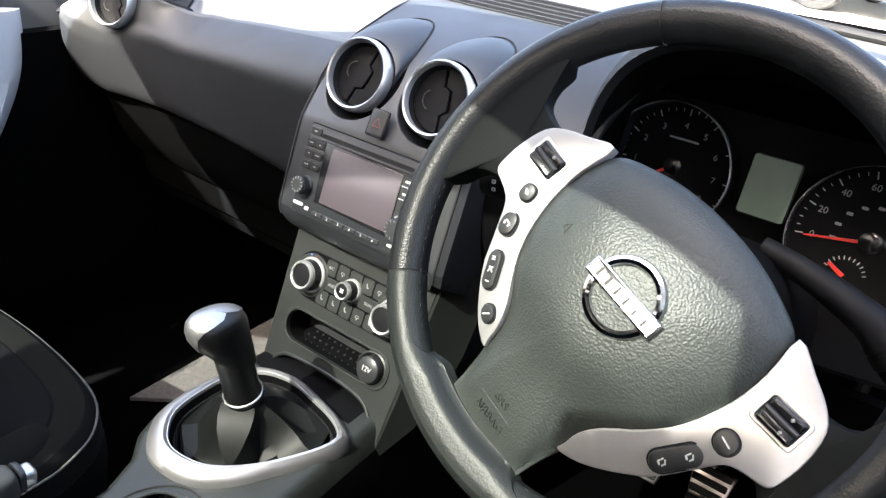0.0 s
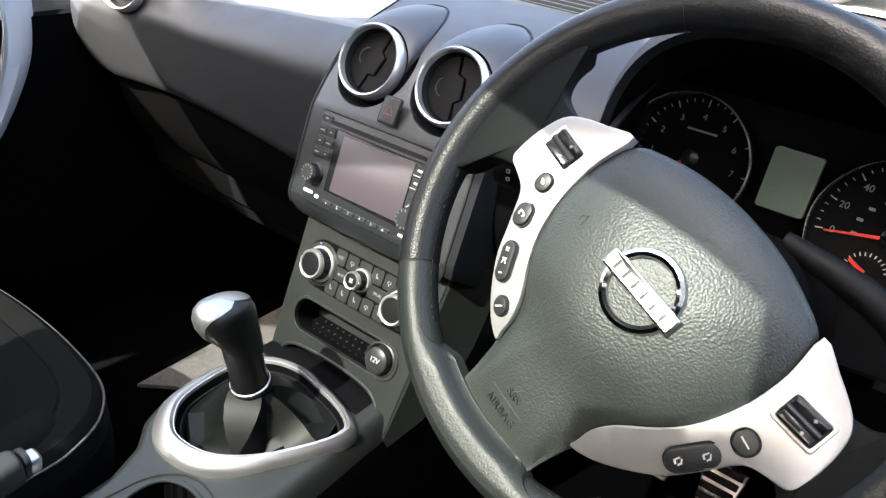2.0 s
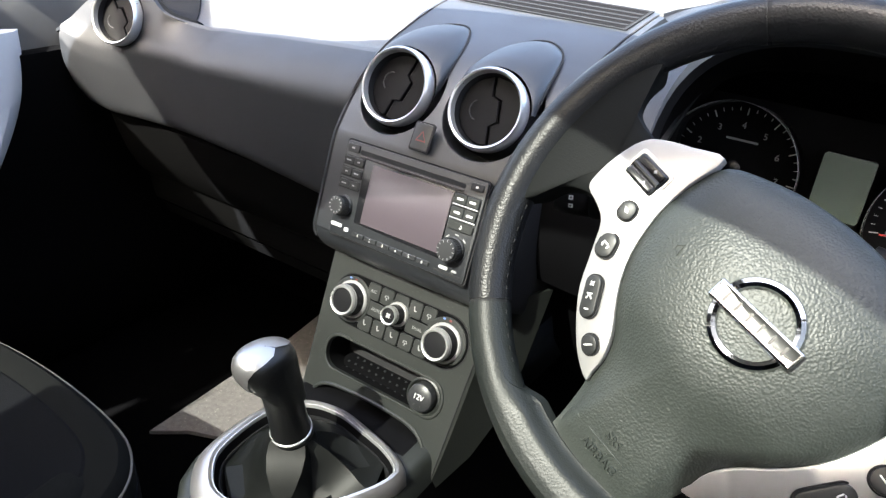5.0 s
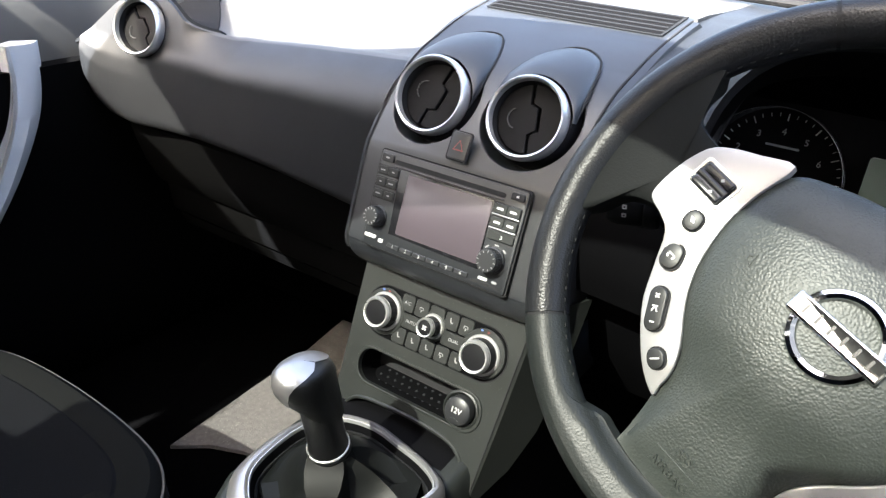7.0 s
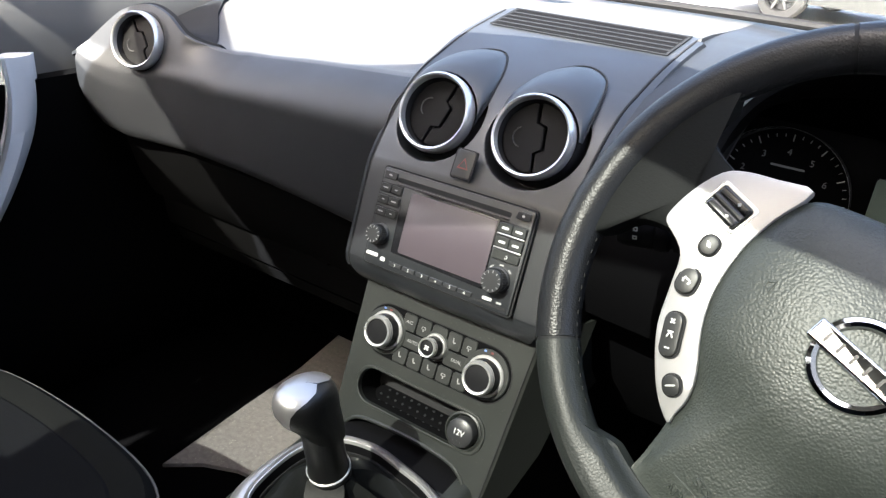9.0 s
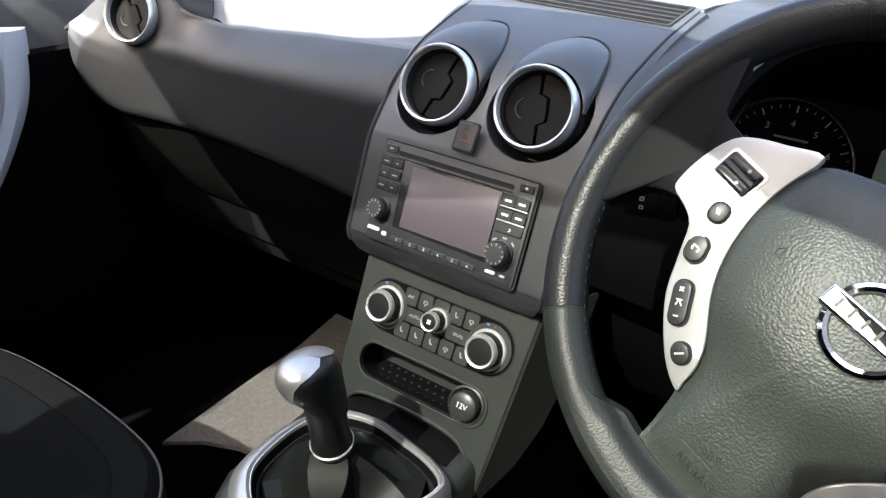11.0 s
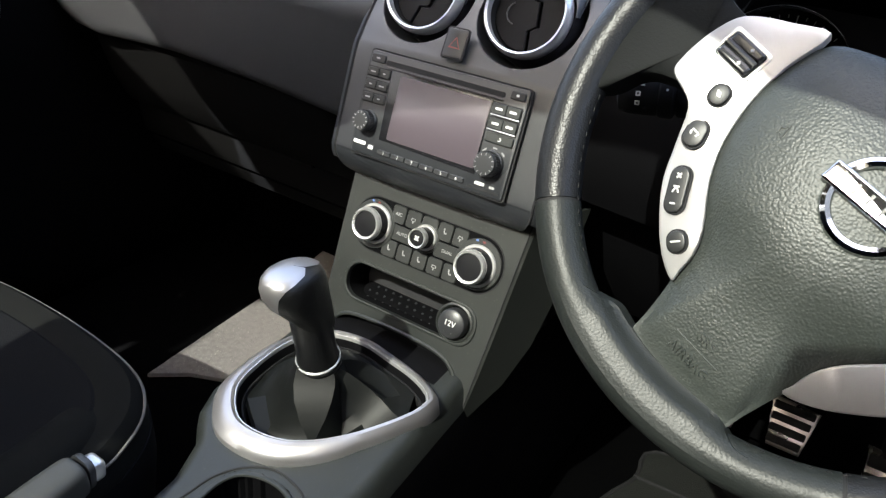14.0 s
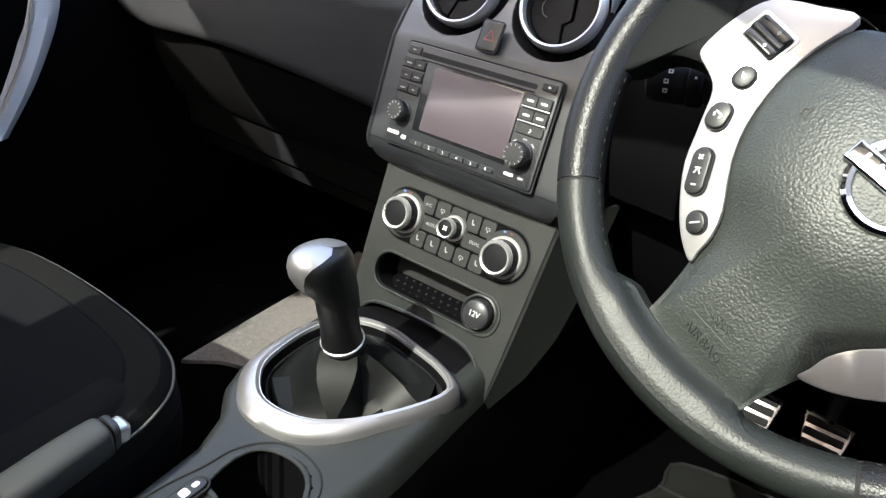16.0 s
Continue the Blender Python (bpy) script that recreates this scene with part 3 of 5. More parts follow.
rows = [[(x, y, 1.120 - 0.02 * max(0, abs(x - 0.37) - 0.1)) for x in [0.20 + 0.05 * i for i in range(11)]] for y in (0.62, 0.5, 0.4, 0.3, 0.24)]
part("driver_shelf", loft(rows, thick=0.006), DASH_LIT, dash)
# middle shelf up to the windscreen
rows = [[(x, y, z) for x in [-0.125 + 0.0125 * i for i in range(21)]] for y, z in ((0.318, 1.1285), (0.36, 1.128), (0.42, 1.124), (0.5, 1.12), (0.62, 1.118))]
part("middle_shelf", loft(rows, thick=0.006), DASH_LIT, dash)

# defroster grille: a black inset with thin slats over it
gm = Matrix.Translation((0.001, 0.2735, 1.1245)) @ Matrix.Rotation(math.atan2(0.0105, 0.066), 4, "X")
part("grille_inset", plate([(-0.108, -0.033), (0.110, -0.036), (0.112, 0.030), (-0.109, 0.033)], 0.0012, gm), DULL, dash, "black inset of the defroster", smooth=False)
for i in range(4):
    part("grille_slat", rbox(0.2185, 0.0036, 0.0012, 0.0003, gm @ Matrix.Translation((0.0012, -0.0225 + 0.0135 * i, 0.0009)) @ Matrix.Rotation(radians(-0.6), 4, "Z")), MATTDASH, dash)
part("grille_frame", band([(-0.108, -0.033), (0.110, -0.036), (0.112, 0.030), (-0.109, 0.033)], [(-0.112, -0.0345), (0.1135, -0.0375), (0.1165, 0.0345), (-0.1145, 0.0370)], (0, 0.0014), gm), MATTDASH, dash, smooth=False)

# shallow teardrop cowls that run forward from the centre vents, with a fine groove round them
def panel_z(y):
    return float(np.interp(y, [q.x for q in STACK[32:]], [q.y for q in STACK[32:]]))


COWLS = [[(-0.1085, 0.070), (-0.1065, 0.095), (-0.1012, 0.117), (-0.0902, 0.147), (-0.0708, 0.166), (-0.0506, 0.1695), (-0.0347, 0.156), (-0.0182, 0.1175), (-0.0116, 0.080), (-0.0135, 0.058)],
         [(0.0085, 0.072), (0.0075, 0.090), (0.0105, 0.105), (0.0196, 0.1367), (0.0369, 0.1635), (0.0564, 0.1717), (0.0774, 0.1601), (0.0905, 0.1391), (0.1000, 0.0973), (0.1035, 0.066)]]
for m, line in zip(VENTS, COWLS):
    out = spline([(x, y, panel_z(y) + 0.0004) for x, y in line], 5)
    n = len(out) - 1
    mi = m.inverted()
    a0, a1 = (math.atan2(q.y, q.x) for q in (mi @ out[0], mi @ out[-1]))
    if a0 < a1:
        a0 += 2 * math.pi
    rows = []
    for j in range(9):
        k = j / 8
        row = []
        for i, q in enumerate(out):
            a = a0 + (a1 - a0) * i / n
            c = m @ Vector((VENT_R * 1.05 * math.cos(a), VENT_R * 1.05 * math.sin(a), -0.004))
            p = q.lerp(c, k)
            edge = math.sin(math.pi * i / n) ** 0.5
            lift = 0.0065 * edge * math.sin(math.pi * min(1, k * 1.0)) ** 0.6 - 0.0012 * (j == 0)
            row.append(p + Vector((0, -0.45, 0.9)) * lift)
        rows.append(row)
    part("vent_cowl", loft(rows), FASCIA, dash, "shallow teardrop cowl over the vent")
    part("groove", tube([q + Vector((0, -0.0002, 0.0002)) for q in out[2:-2]], 0.0010, 6), SEAM, dash)

# glovebox and lower passenger panels
rows = [[(x, y, z) for x in (-0.66, -0.5, -0.3, -0.135)] for y, z in ((0.092, 0.892), (0.098, 0.865), (0.110, 0.825), (0.126, 0.792), (0.133, 0.783), (0.150, 0.780))]
part("glovebox_lid", loft(rows, thick=0.01), GLOVE, dash, "closed dark glovebox lid")
rows = [[(x, y, z) for x in (-0.66, -0.5, -0.3, -0.135)] for y, z in ((0.150, 0.779), (0.135, 0.776), (0.135, 0.773), (0.142, 0.722), (0.145, 0.716), (0.165, 0.713), (0.165, 0.709), (0.154, 0.706), (0.166, 0.680), (0.185, 0.674), (0.30, 0.668))]
part("lower_panel", loft(rows, thick=0.01), GLOVE, dash)
part("glovebox_latch", rbox(0.07, 0.012, 0.012, 0.004, Matrix.Translation((-0.315, 0.135, 0.772))), GLOVE, dash, "dark glovebox latch")
# driver's knee panel
rows = [[(x, y, z) for x in (0.13, 0.3, 0.5, 0.66)] for y, z in ((0.10, 0.90), (0.11, 0.86), (0.14, 0.78), (0.20, 0.70), (0.32, 0.69))]
part("knee_panel", loft(rows, thick=0.01), KNEE, dash)
# outer end at the driver's door
part("end_cap", plate([(0.62, 1.10), (0.2, 1.08), (0.09, 1.04), (0.07, 0.96), (0.12, 0.87), (0.2, 0.70), (0.6, 0.62)], 0.02, Matrix(((0, 0, 1, 0.72), (1, 0, 0, 0), (0, 1, 0, 0), (0, 0, 0, 1)))), DASH, dash)


# ---- round air vents ----
def air_vent(name, m, radius, turn, label, pod):
    v = thing(name, m.translation, label, "air vent", "round air vents")
    r = radius
    part("ring", revolve([(r * 0.862, 0.000), (r * 0.862, 0.004), (r * 0.880, 0.0088), (r * 0.925, 0.0100), (r * 0.975, 0.0070), (r, 0.000), (r * 0.985, -0.006)], m, 56), RINGSILVER, v, "brushed silver bezel ring")
    part("barrel", revolve([(r * 1.0, -0.005), (r * 1.06, -0.012), (r * 1.08, -0.03), (r * 1.0, -0.05)], m, 48), GLOSSBLACK, v)
    part("well", revolve([(r * 0.864, 0.003), (r * 0.855, -0.006), (r * 0.84, -0.02), (r * 0.80, -0.032), (0, -0.032)], m, 56), SEAM, v)
    # two flaps that meet along a stepped line
    step = [(0.02, 0.79), (0.02, 0.36), (0.22, 0.26), (0.22, -0.26), (0.02, -0.36), (0.02, -0.79)]
    for s in (-1, 1):
        arc = [(0.815 * math.cos(a), 0.815 * math.sin(a)) for a in [math.pi * (k / 28 - 0.5) for k in range(1, 28)]]
        pts = [(x + 0.030, y) for x, y in step] + arc if s > 0 else [(x - 0.030, y) for x, y in step[::-1]] + [(-x, -y) for x, y in arc]
        b = plate([(x * r, y * r) for x, y in pts], 0.003, m @ shift(0, 0, -0.0085, turn) @ Matrix.Rotation(radians(2 * s), 4, "Y"), 0.0008, 1)
        part("flap", b, CAP, v)
    arc = [m @ shift(0, 0, -0.0032, turn) @ Vector((-r * 0.28 + r * 0.24 * math.cos(a), r * 0.24 * math.sin(a), 0)) for a in [math.pi * (0.6 + 0.8 * k / 10) for k in range(11)]]
    part("thumb_rim", tube(arc, 0.0007, 6), FASCIA, v)
    if pod:
        part("pod", revolve([(r * 1.02, -0.004), (r * 1.16, -0.010), (r * 1.2, -0.04)], m, 40), DASH, v)
    return v


air_vent("air_vent", VENTS[0], VENT_R, -20, "round air vent with silver ring beside the hazard switch", False)
air_vent("air_vent", VENTS[1], VENT_R, 8, "round air vent with silver ring and dark closed flaps", False)
air_vent("air_vent", face_frame(-0.578, 0.068, 1.0465, 18, 14), 0.0405, 30, "round silver-ringed air vent at the dashboard end", False)

# ---- hazard switch ----
hm = face_frame(0.0005, 0.0255, 1.0215, 27)
hz = thing("hazard_switch", hm.translation, "dark hazard warning switch with a faint red triangle", "switch")
part("surround", plate(rrect(0.0245, 0.031, 0.003), 0.002, hm @ shift(0, 0, 0.0)), SEAM, hz)
part("button", plate(rrect(0.0215, 0.028, 0.0025), 0.0028, hm, 0.0008), BUTTON, hz)
tri = [(0.0075 * math.sin(a), 0.0075 * math.cos(a) - 0.001) for a in (0, 2 * math.pi / 3, 4 * math.pi / 3)]
part("triangle", band([(x * 0.72, y * 0.72) for x, y in tri], tri, (0.0026, 0.0030), hm), RED, hz, "faint red triangle", smooth=False)

# ---- radio and navigation unit ----
RF = face_frame(0.0, 0.0, 0.950, 20)
radio = thing("radio_unit", RF.translation, "dark radio with a blank colour screen, side buttons and two knobs", "car radio")
part("gap", plate(rrect(0.1835, 0.1075, 0.004), 0.0010, RF), SEAM, radio)
part("faceplate", plate(rrect(0.1800, 0.1040, 0.003), 0.0035, RF, 0.0012), FASCIA, radio, "satin charcoal faceplate")
part("screen_frame", plate([(-0.061, 0.0375), (0.0555, 0.0355), (0.0560, -0.0355), (-0.0580, -0.0330)], 0.0041, RF, 0.0006), GLOSSBLACK, radio, "gloss black screen surround")
part("screen", plate(rrect(0.1035, 0.0645, 0.002, cx=0.0025, cy=0.0015), 0.0045, RF, 0.0004), SCREEN, radio, "blank greyish-pink glossy screen")
part("disc_slot", plate(rrect(0.136, 0.0048, 0.002, cx=-0.002, cy=0.0426), 0.0039, RF), SEAM, radio, "black disc slot")
part("slot_lip", rbox(0.134, 0.0018, 0.0016, 0.0006, RF @ Matrix.Translation((-0.002, 0.0378, 0.0042))), BUTTON, radio)


def key(parent, m, w, h, x, y, mark=None, tall=0.0018, base=0.0034, mat=BUTTON, name="button"):
    b = part(name, plate(rrect(w, h, min(w, h) * 0.18, 3, x, y), base + tall, m, 0.0006, 1), mat, parent)
    if mark:
        kind, mw, mh, mm = mark
        z = base + tall + 0.0002
        if kind == "word":
            lettering("mark", mw, mh, m @ Matrix.Translation((x, y, z)), mm, b, 0.0001)
        else:
            part("mark", plate(rrect(mw, mh, min(mw, mh) * 0.4, 3, x, y), z + 0.0002, m), mm, b, smooth=False)
    return b


# left column: eject key and three split keys, with faint marks
key(radio, RF, 0.0165, 0.0085, -0.0795, 0.0448, ("bar", 0.0042, 0.0018, GREYPRINT))
for j, y in enumerate((0.0310, 0.0185, 0.0055)):
    part("key_well", plate(rrect(0.0285, 0.0105, 0.001, 3, -0.0752, y), 0.0038, RF), SEAM, radio)
    for i in range(2):
        key(radio, RF, 0.0132, 0.0088, -0.0820 + 0.0136 * i, y, ("bar", 0.0062 if (i + j) % 2 == 0 else 0.0032, 0.0014, GREYPRINT), mat=KEY)
# right column: two split keys and a wide back key with a curled arrow
for j, y in enumerate((0.0292, 0.0155)):
    part("key_well", plate(rrect(0.0315, 0.0128, 0.001, 3, 0.0718, y - 0.0006), 0.0038, RF), SEAM, radio)
    for i in range(2):
        key(radio, RF, 0.0146, 0.0100, 0.0646 + 0.0148 * i, y, ("bar", 0.0074, 0.0022, WHITE), tall=0.0026, mat=KEY)
    part("key_edge", rbox(0.0300, 0.0011, 0.0016, 0.0004, RF @ Matrix.Translation((0.0720, y - 0.0060, 0.0056))), RINGSILVER, radio, "bright edge under the keys")
back = key(radio, RF, 0.0292, 0.0092, 0.0720, 0.0026, tall=0.0022, mat=KEY)
part("mark", tube([RF @ Vector((0.0725 + 0.0017 * math.cos(a), 0.0024 + 0.0015 * math.sin(a), 0.0058)) for a in [-2.0 + 0.5 * i for i in range(8)]], 0.0005, 5), WHITE, back)
key(radio, RF, 0.0150, 0.0075, 0.0792, 0.0450, ("bar", 0.0030, 0.0022, WHITE))


def radio_knob(x, y, r):
    k = part("knob", revolve([(r * 1.12, 0.0034), (r * 1.1, 0.006), (r, 0.007), (r * 0.97, 0.0165), (r * 0.88, 0.0185), (0, 0.0188)], RF @ Matrix.Translation((x, y, 0)), 36), BUTTON, radio, "ribbed black rotary knob")
    for i in range(24):
        a = 2 * math.pi * i / 24
        part("tick", rbox(0.0006, 0.0022, 0.0004, 0, RF @ Matrix.Translation((x, y, 0.0188)) @ Matrix.Rotation(a, 4, "Z") @ Matrix.Translation((0, r * 0.78, 0))), GREYPRINT, k, smooth=False) if i % 2 == 0 else None
    part("grip", join(*[rbox(0.0009, 0.0012, 0.0085, 0.0003, RF @ Matrix.Translation((x, y, 0.0120)) @ Matrix.Rotation(2 * math.pi * i / 30, 4, "Z") @ Matrix.Translation((0, r, 0)), 1) for i in range(30)]), BUTTON, k)
    return k


radio_knob(-0.0755, -0.0180, 0.0100)
radio_knob(0.0700, -0.0215, 0.0118)
for a in (-40, 0, 42):
    part("mark", rbox(0.0045, 0.0014, 0.0003, 0, RF @ shift(0.0700, -0.0215, 0.0037, a) @ Matrix.Translation((0, 0.0152, 0))), GREYPRINT, radio, smooth=False)
# preset bar of six keys and the marks beside it
for i in range(6):
    key(radio, RF, 0.0160, 0.0052, -0.0480 + 0.0174 * i, -0.0448, ("word", str(i + 1), 0.0046, WHITE), tall=0.0016)
part("mark", plate(rrect(0.0150, 0.0036, 0.001, 3, -0.0800, -0.0410), 0.0042, RF), WHITE, radio, smooth=False)
part("mark", plate(rrect(0.0060, 0.0040, 0.001, 3, -0.0655, -0.0430), 0.0042, RF), WHITE, radio, smooth=False)
part("card_slot", plate(rrect(0.0340, 0.0026, 0.001, 3, 0.0690, -0.0470), 0.0040, RF), SEAM, radio)
part("mark", plate(rrect(0.0105, 0.0030, 0.001, 3, 0.0640, -0.0422), 0.0042, RF), WHITE, radio, smooth=False)
part("mark", plate(rrect(0.0060, 0.0022, 0.001, 3, 0.0775, -0.0425), 0.0042, RF), GREYPRINT, radio, smooth=False)


# ---- centre console ----
HF = face_frame(0.0, -0.0110, 0.824, 22)
console = thing("centre_console", (0.0, -0.15, FLOOR_Z), "dark plastic centre console with tray, gearshift surround and cup holder", "console")
# sloping face with an arch at its foot, in two strips and posts round the tray
TRAY_Y0, TRAY_Y1 = -0.0975, -0.0510
left_edge = lambda v: -0.103 + 0.02 * (0.03 - v) * 0.5
right_edge = lambda v: 0.112 - 0.075 * (0.03 - v)


tray_out = rrect(0.163, 0.0395, 0.0185, 7, 0.0025, -0.0700)
arch = [(right_edge(-0.1), -0.100), (right_edge(-0.165), -0.165), (0.0900, -0.160), (0.0860, -0.140), (0.0760, -0.121), (0.060, -0.1100), (0.030, -0.1055), (-0.010, -0.1050), (-0.055, -0.1080), (-0.075, -0.115), (-0.086, -0.130), (-0.092, -0.150), (-0.1005, -0.165), (left_edge(-0.1), -0.100)]


outer = [(left_edge(0.055), 0.055), (right_edge(0.055), 0.055)] + arch
part("face", ring_face(outer, tray_out, 0.005, HF), CONSOLE, console, "satin dark grey sloping face")
# sheet added for the dark behind the arch
part("arch_shade", plate([(-0.094, -0.098), (0.092, -0.098), (0.090, -0.170), (-0.094, -0.170)], 0.003, HF @ Matrix.Translation((0, 0, -0.016))), DULL, console, "near-black sheet added for the shade behind the arch")
foot_line = [HF @ Vector((x, y, 0.0004)) for x, y in arch[2:-2]]
part("arch_lip", tube(spline(foot_line, 3), 0.0022, 8), CONSOLE, console, "rounded lip of the arch")
part("gap", tube([HF @ Vector((right_edge(v) - 0.0004, v, -0.0002)) for v in (0.055, 0.0, -0.06, -0.11, -0.164)], 0.0009, 6, up=(0, 1, 0)), SEAM, console)
part("tray_rim", band(tray_out, [(0.0025 + (x - 0.0025) * 1.045, -0.0700 + (y + 0.0700) * 1.17) for x, y in tray_out], (-0.001, 0.0018), HF), CONSOLE, console)
# inside of the tray: its shade is put in the black colour
part("tray_wall", loft([[HF @ Vector((x, y, z)) for x, y in tray_out] for z in (-0.005, -0.044)], closed=True), DULL, console, "tray wall, near black for the shade inside")
part("tray_floor", rbox(0.170, 0.046, 0.003, 0, HF @ Matrix.Translation((0.0025, -0.0700, -0.044))), SEAM, console, "tray floor, near black for the shade inside")
# studded rubber mat in the tray
mm = HF @ Matrix.Translation((-0.014, -0.0880, -0.027)) @ Matrix.Rotation(radians(-62), 4, "X")
part("tray_mat", rbox(0.120, 0.050, 0.002, 0.0008, mm), KNEE, console, "black studded rubber mat")
# studs paler than the mat: the glints on them put in the colour
for i in range(10):
    for j in range(4):
        part("stud", revolve([(0.0016, 0.001), (0.0012, 0.0021), (0, 0.0024)], mm @ Matrix.Translation((-0.050 + 0.0105 * i + 0.005 * (j % 2), -0.018 + 0.0105 * j, 0)), 8), FASCIA, console)
# side cheeks
for s in (-1, 1):
    rows = []
    for v, w in ((0.055, 1.0), (0.0, 1.0), (-0.05, 1.0), (-0.10, 0.9), (-0.14, 0.62), (-0.168, 0.15)):
        if s < 0:
            w = 1.0
        e = (right_edge(v) if s > 0 else left_edge(v))
        p0 = HF @ Vector((e, v, 0))
        rows.append([(p0.x + s * k * w, p0.y + d * w, p0.z) for k, d in (((0.0, 0.0005), (0.0035, 0.0025), (0.014, 0.028), (0.031, 0.066)) if s > 0 else ((0.0, 0.0005), (0.0025, 0.004), (0.006, 0.03), (0.012, 0.12)))])
    part("cheek", loft(rows, thick=0.004), CONSOLE, console, "satin grey side cheek")

# tunnel: outline by stations (y, top, left, right)
STATIONS = [(0.50, 0.72, -0.100, 0.104), (0.05, 0.715, -0.100, 0.096), (-0.04, 0.712, -0.106, 0.094), (-0.10, 0.708, -0.112, 0.094), (-0.16, 0.702, -0.115, 0.094), (-0.205, 0.698, -0.116, 0.094), (-0.235, 0.695, -0.104, 0.091), (-0.26, 0.693, -0.078, 0.089), (-0.30, 0.690, -0.062, 0.087), (-0.36, 0.688, -0.058, 0.085), (-0.45, 0.686, -0.056, 0.084), (-0.80, 0.690, -0.056, 0.084)]
GC = (-0.004, -0.1570)


def station(y):
    ys = [s[0] for s in STATIONS][::-1]
    return [float(np.interp(y, ys, [s[k] for s in STATIONS][::-1])) for k in (1, 2, 3)]


LIP = spline([(-0.024, -0.0805, 0), (0.018, -0.0855, 0), (0.053, -0.0920, 0), (0.0775, -0.1030, 0), (0.0835, -0.1160, 0), (0.074, -0.1440, 0), (0.043, -0.1930, 0), (0.004, -0.2260, 0), (-0.043, -0.2335, 0), (-0.073, -0.2160, 0), (-0.0885, -0.1880, 0), (-0.0880, -0.1280, 0), (-0.0640, -0.0930, 0)], 6, True)
LIP = sorted((math.atan2(q.y - GC[1], q.x - GC[0]), math.hypot(q.x - GC[0], q.y - GC[1])) for q in LIP)


def surround(a, scale, grow=0.0):
    """Rounded outline of the gearshift opening, drawn out to its front corner."""
    r = float(np.interp((a + math.pi) % (2 * math.pi) - math.pi, [k[0] for k in LIP], [k[1] for k in LIP], period=2 * math.pi)) * scale + grow
    return GC[0] + r * math.cos(a), GC[1] + r * math.sin(a)


def inside(x, y, poly):
    hit = False
    for (x0, y0), (x1, y1) in zip(poly, poly[1:] + poly[:1]):
        if (y0 > y) != (y1 > y) and x < (x1 - x0) * (y - y0) / (y1 - y0) + x0:
            hit = not hit
    return hit


cup = [(-0.020, -0.312), (-0.021, -0.290), (-0.014, -0.272), (0.002, -0.262), (0.024, -0.259), (0.044, -0.264), (0.058, -0.278), (0.062, -0.298), (0.060, -0.40), (0.052, -0.412), (0.018, -0.412), (0.012, -0.395), (0.012, -0.345), (0.004, -0.330), (-0.014, -0.326)]
cup = curve2(cup, 3)
ANG = [2 * math.pi * i / 64 for i in range(64)]
shift_hole = [surround(a, 1.03) for a in ANG]
rows = []
ys = [0.50, 0.25, 0.05, -0.02] + [-0.045 - 0.004 * i for i in range(98)] + [-0.50, -0.65, -0.80]
for y in ys:
    zt, xl, xr = station(y)
    row = [(xl - 0.006, y, zt - 0.03), (xl, y, zt - 0.010), (xl + 0.005, y, zt - 0.003)]
    for i in range(45):
        x = xl + 0.012 + (xr - xl - 0.024) * i / 44
        deep = 0.045 if inside(x, y, shift_hole) else 0.07 if inside(x, y, cup) else 0.0
        row.append((x, y, zt - deep))
    row += [(xr - 0.005, y, zt - 0.003), (xr, y, zt - 0.010), (xr + 0.006, y, zt - 0.03)]
    rows.append(row)
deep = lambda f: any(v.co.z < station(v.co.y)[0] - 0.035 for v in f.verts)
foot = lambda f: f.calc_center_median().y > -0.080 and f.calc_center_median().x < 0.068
# arch floor and wells split off; their shade is put in the colour
for name, mat, words, keep in (("tunnel_top", CONSOLE, "dark grey tunnel moulding", lambda f: not deep(f) and not foot(f)), ("tunnel_foot", KNEE, "floor of the arch under the sloping face, near black for shade", lambda f: not deep(f) and foot(f)), ("tunnel_well", KNEE, "well under the gaiter and cup holder, near black for shade", deep)):
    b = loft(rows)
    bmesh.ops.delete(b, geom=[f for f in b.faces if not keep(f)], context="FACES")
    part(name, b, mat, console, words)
# flanks near black, for the shade down beside the tunnel
for s in (-1, 1):
    rows = []
    for y in (0.50, 0.25, 0.05, -0.04, -0.10, -0.16, -0.205, -0.235, -0.26, -0.30, -0.36, -0.45, -0.80):
        zt, xl, xr = station(y)
        e = xl if s < 0 else xr
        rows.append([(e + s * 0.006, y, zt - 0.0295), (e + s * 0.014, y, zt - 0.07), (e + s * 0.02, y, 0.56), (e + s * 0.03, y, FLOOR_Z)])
    part("tunnel_side", loft(rows), KNEE, console, "tunnel flank, near black for shade")

# gearshift surround: silver band round a black recess
slope = Matrix.Translation((0, -0.1525, 0.7065)) @ Matrix.Rotation(radians(4.5), 4, "X") @ Matrix.Translation((0, 0.1525, 0))
inner = [surround(a, 1.0) for a in ANG]
outer_b = [surround(a, 1.0, 0.011 + 0.012 * max(0.0, math.cos(a + 2.05))) for a in ANG]
sr = loft([[(x, y, 0.001) for x, y in inner], [(x, y, 0.0085) for x, y in inner]] + [[(i[0] + (o[0] - i[0]) * k, i[1] + (o[1] - i[1]) * k, z) for i, o in zip(inner, outer_b)] for k, z in ((0.12, 0.0105), (0.35, 0.0100), (0.7, 0.0060), (0.95, 0.0005), (1.03, -0.010))], closed=True)
sr.transform(slope)
part("shift_ring", sr, SHIFTRING, console, "satin silver gearshift surround")
inn2 = [surround(a, 0.975) for a in ANG]
part("ring_lip", band(inn2, inner, (-0.012, 0.0085), slope), RINGSILVER, console)
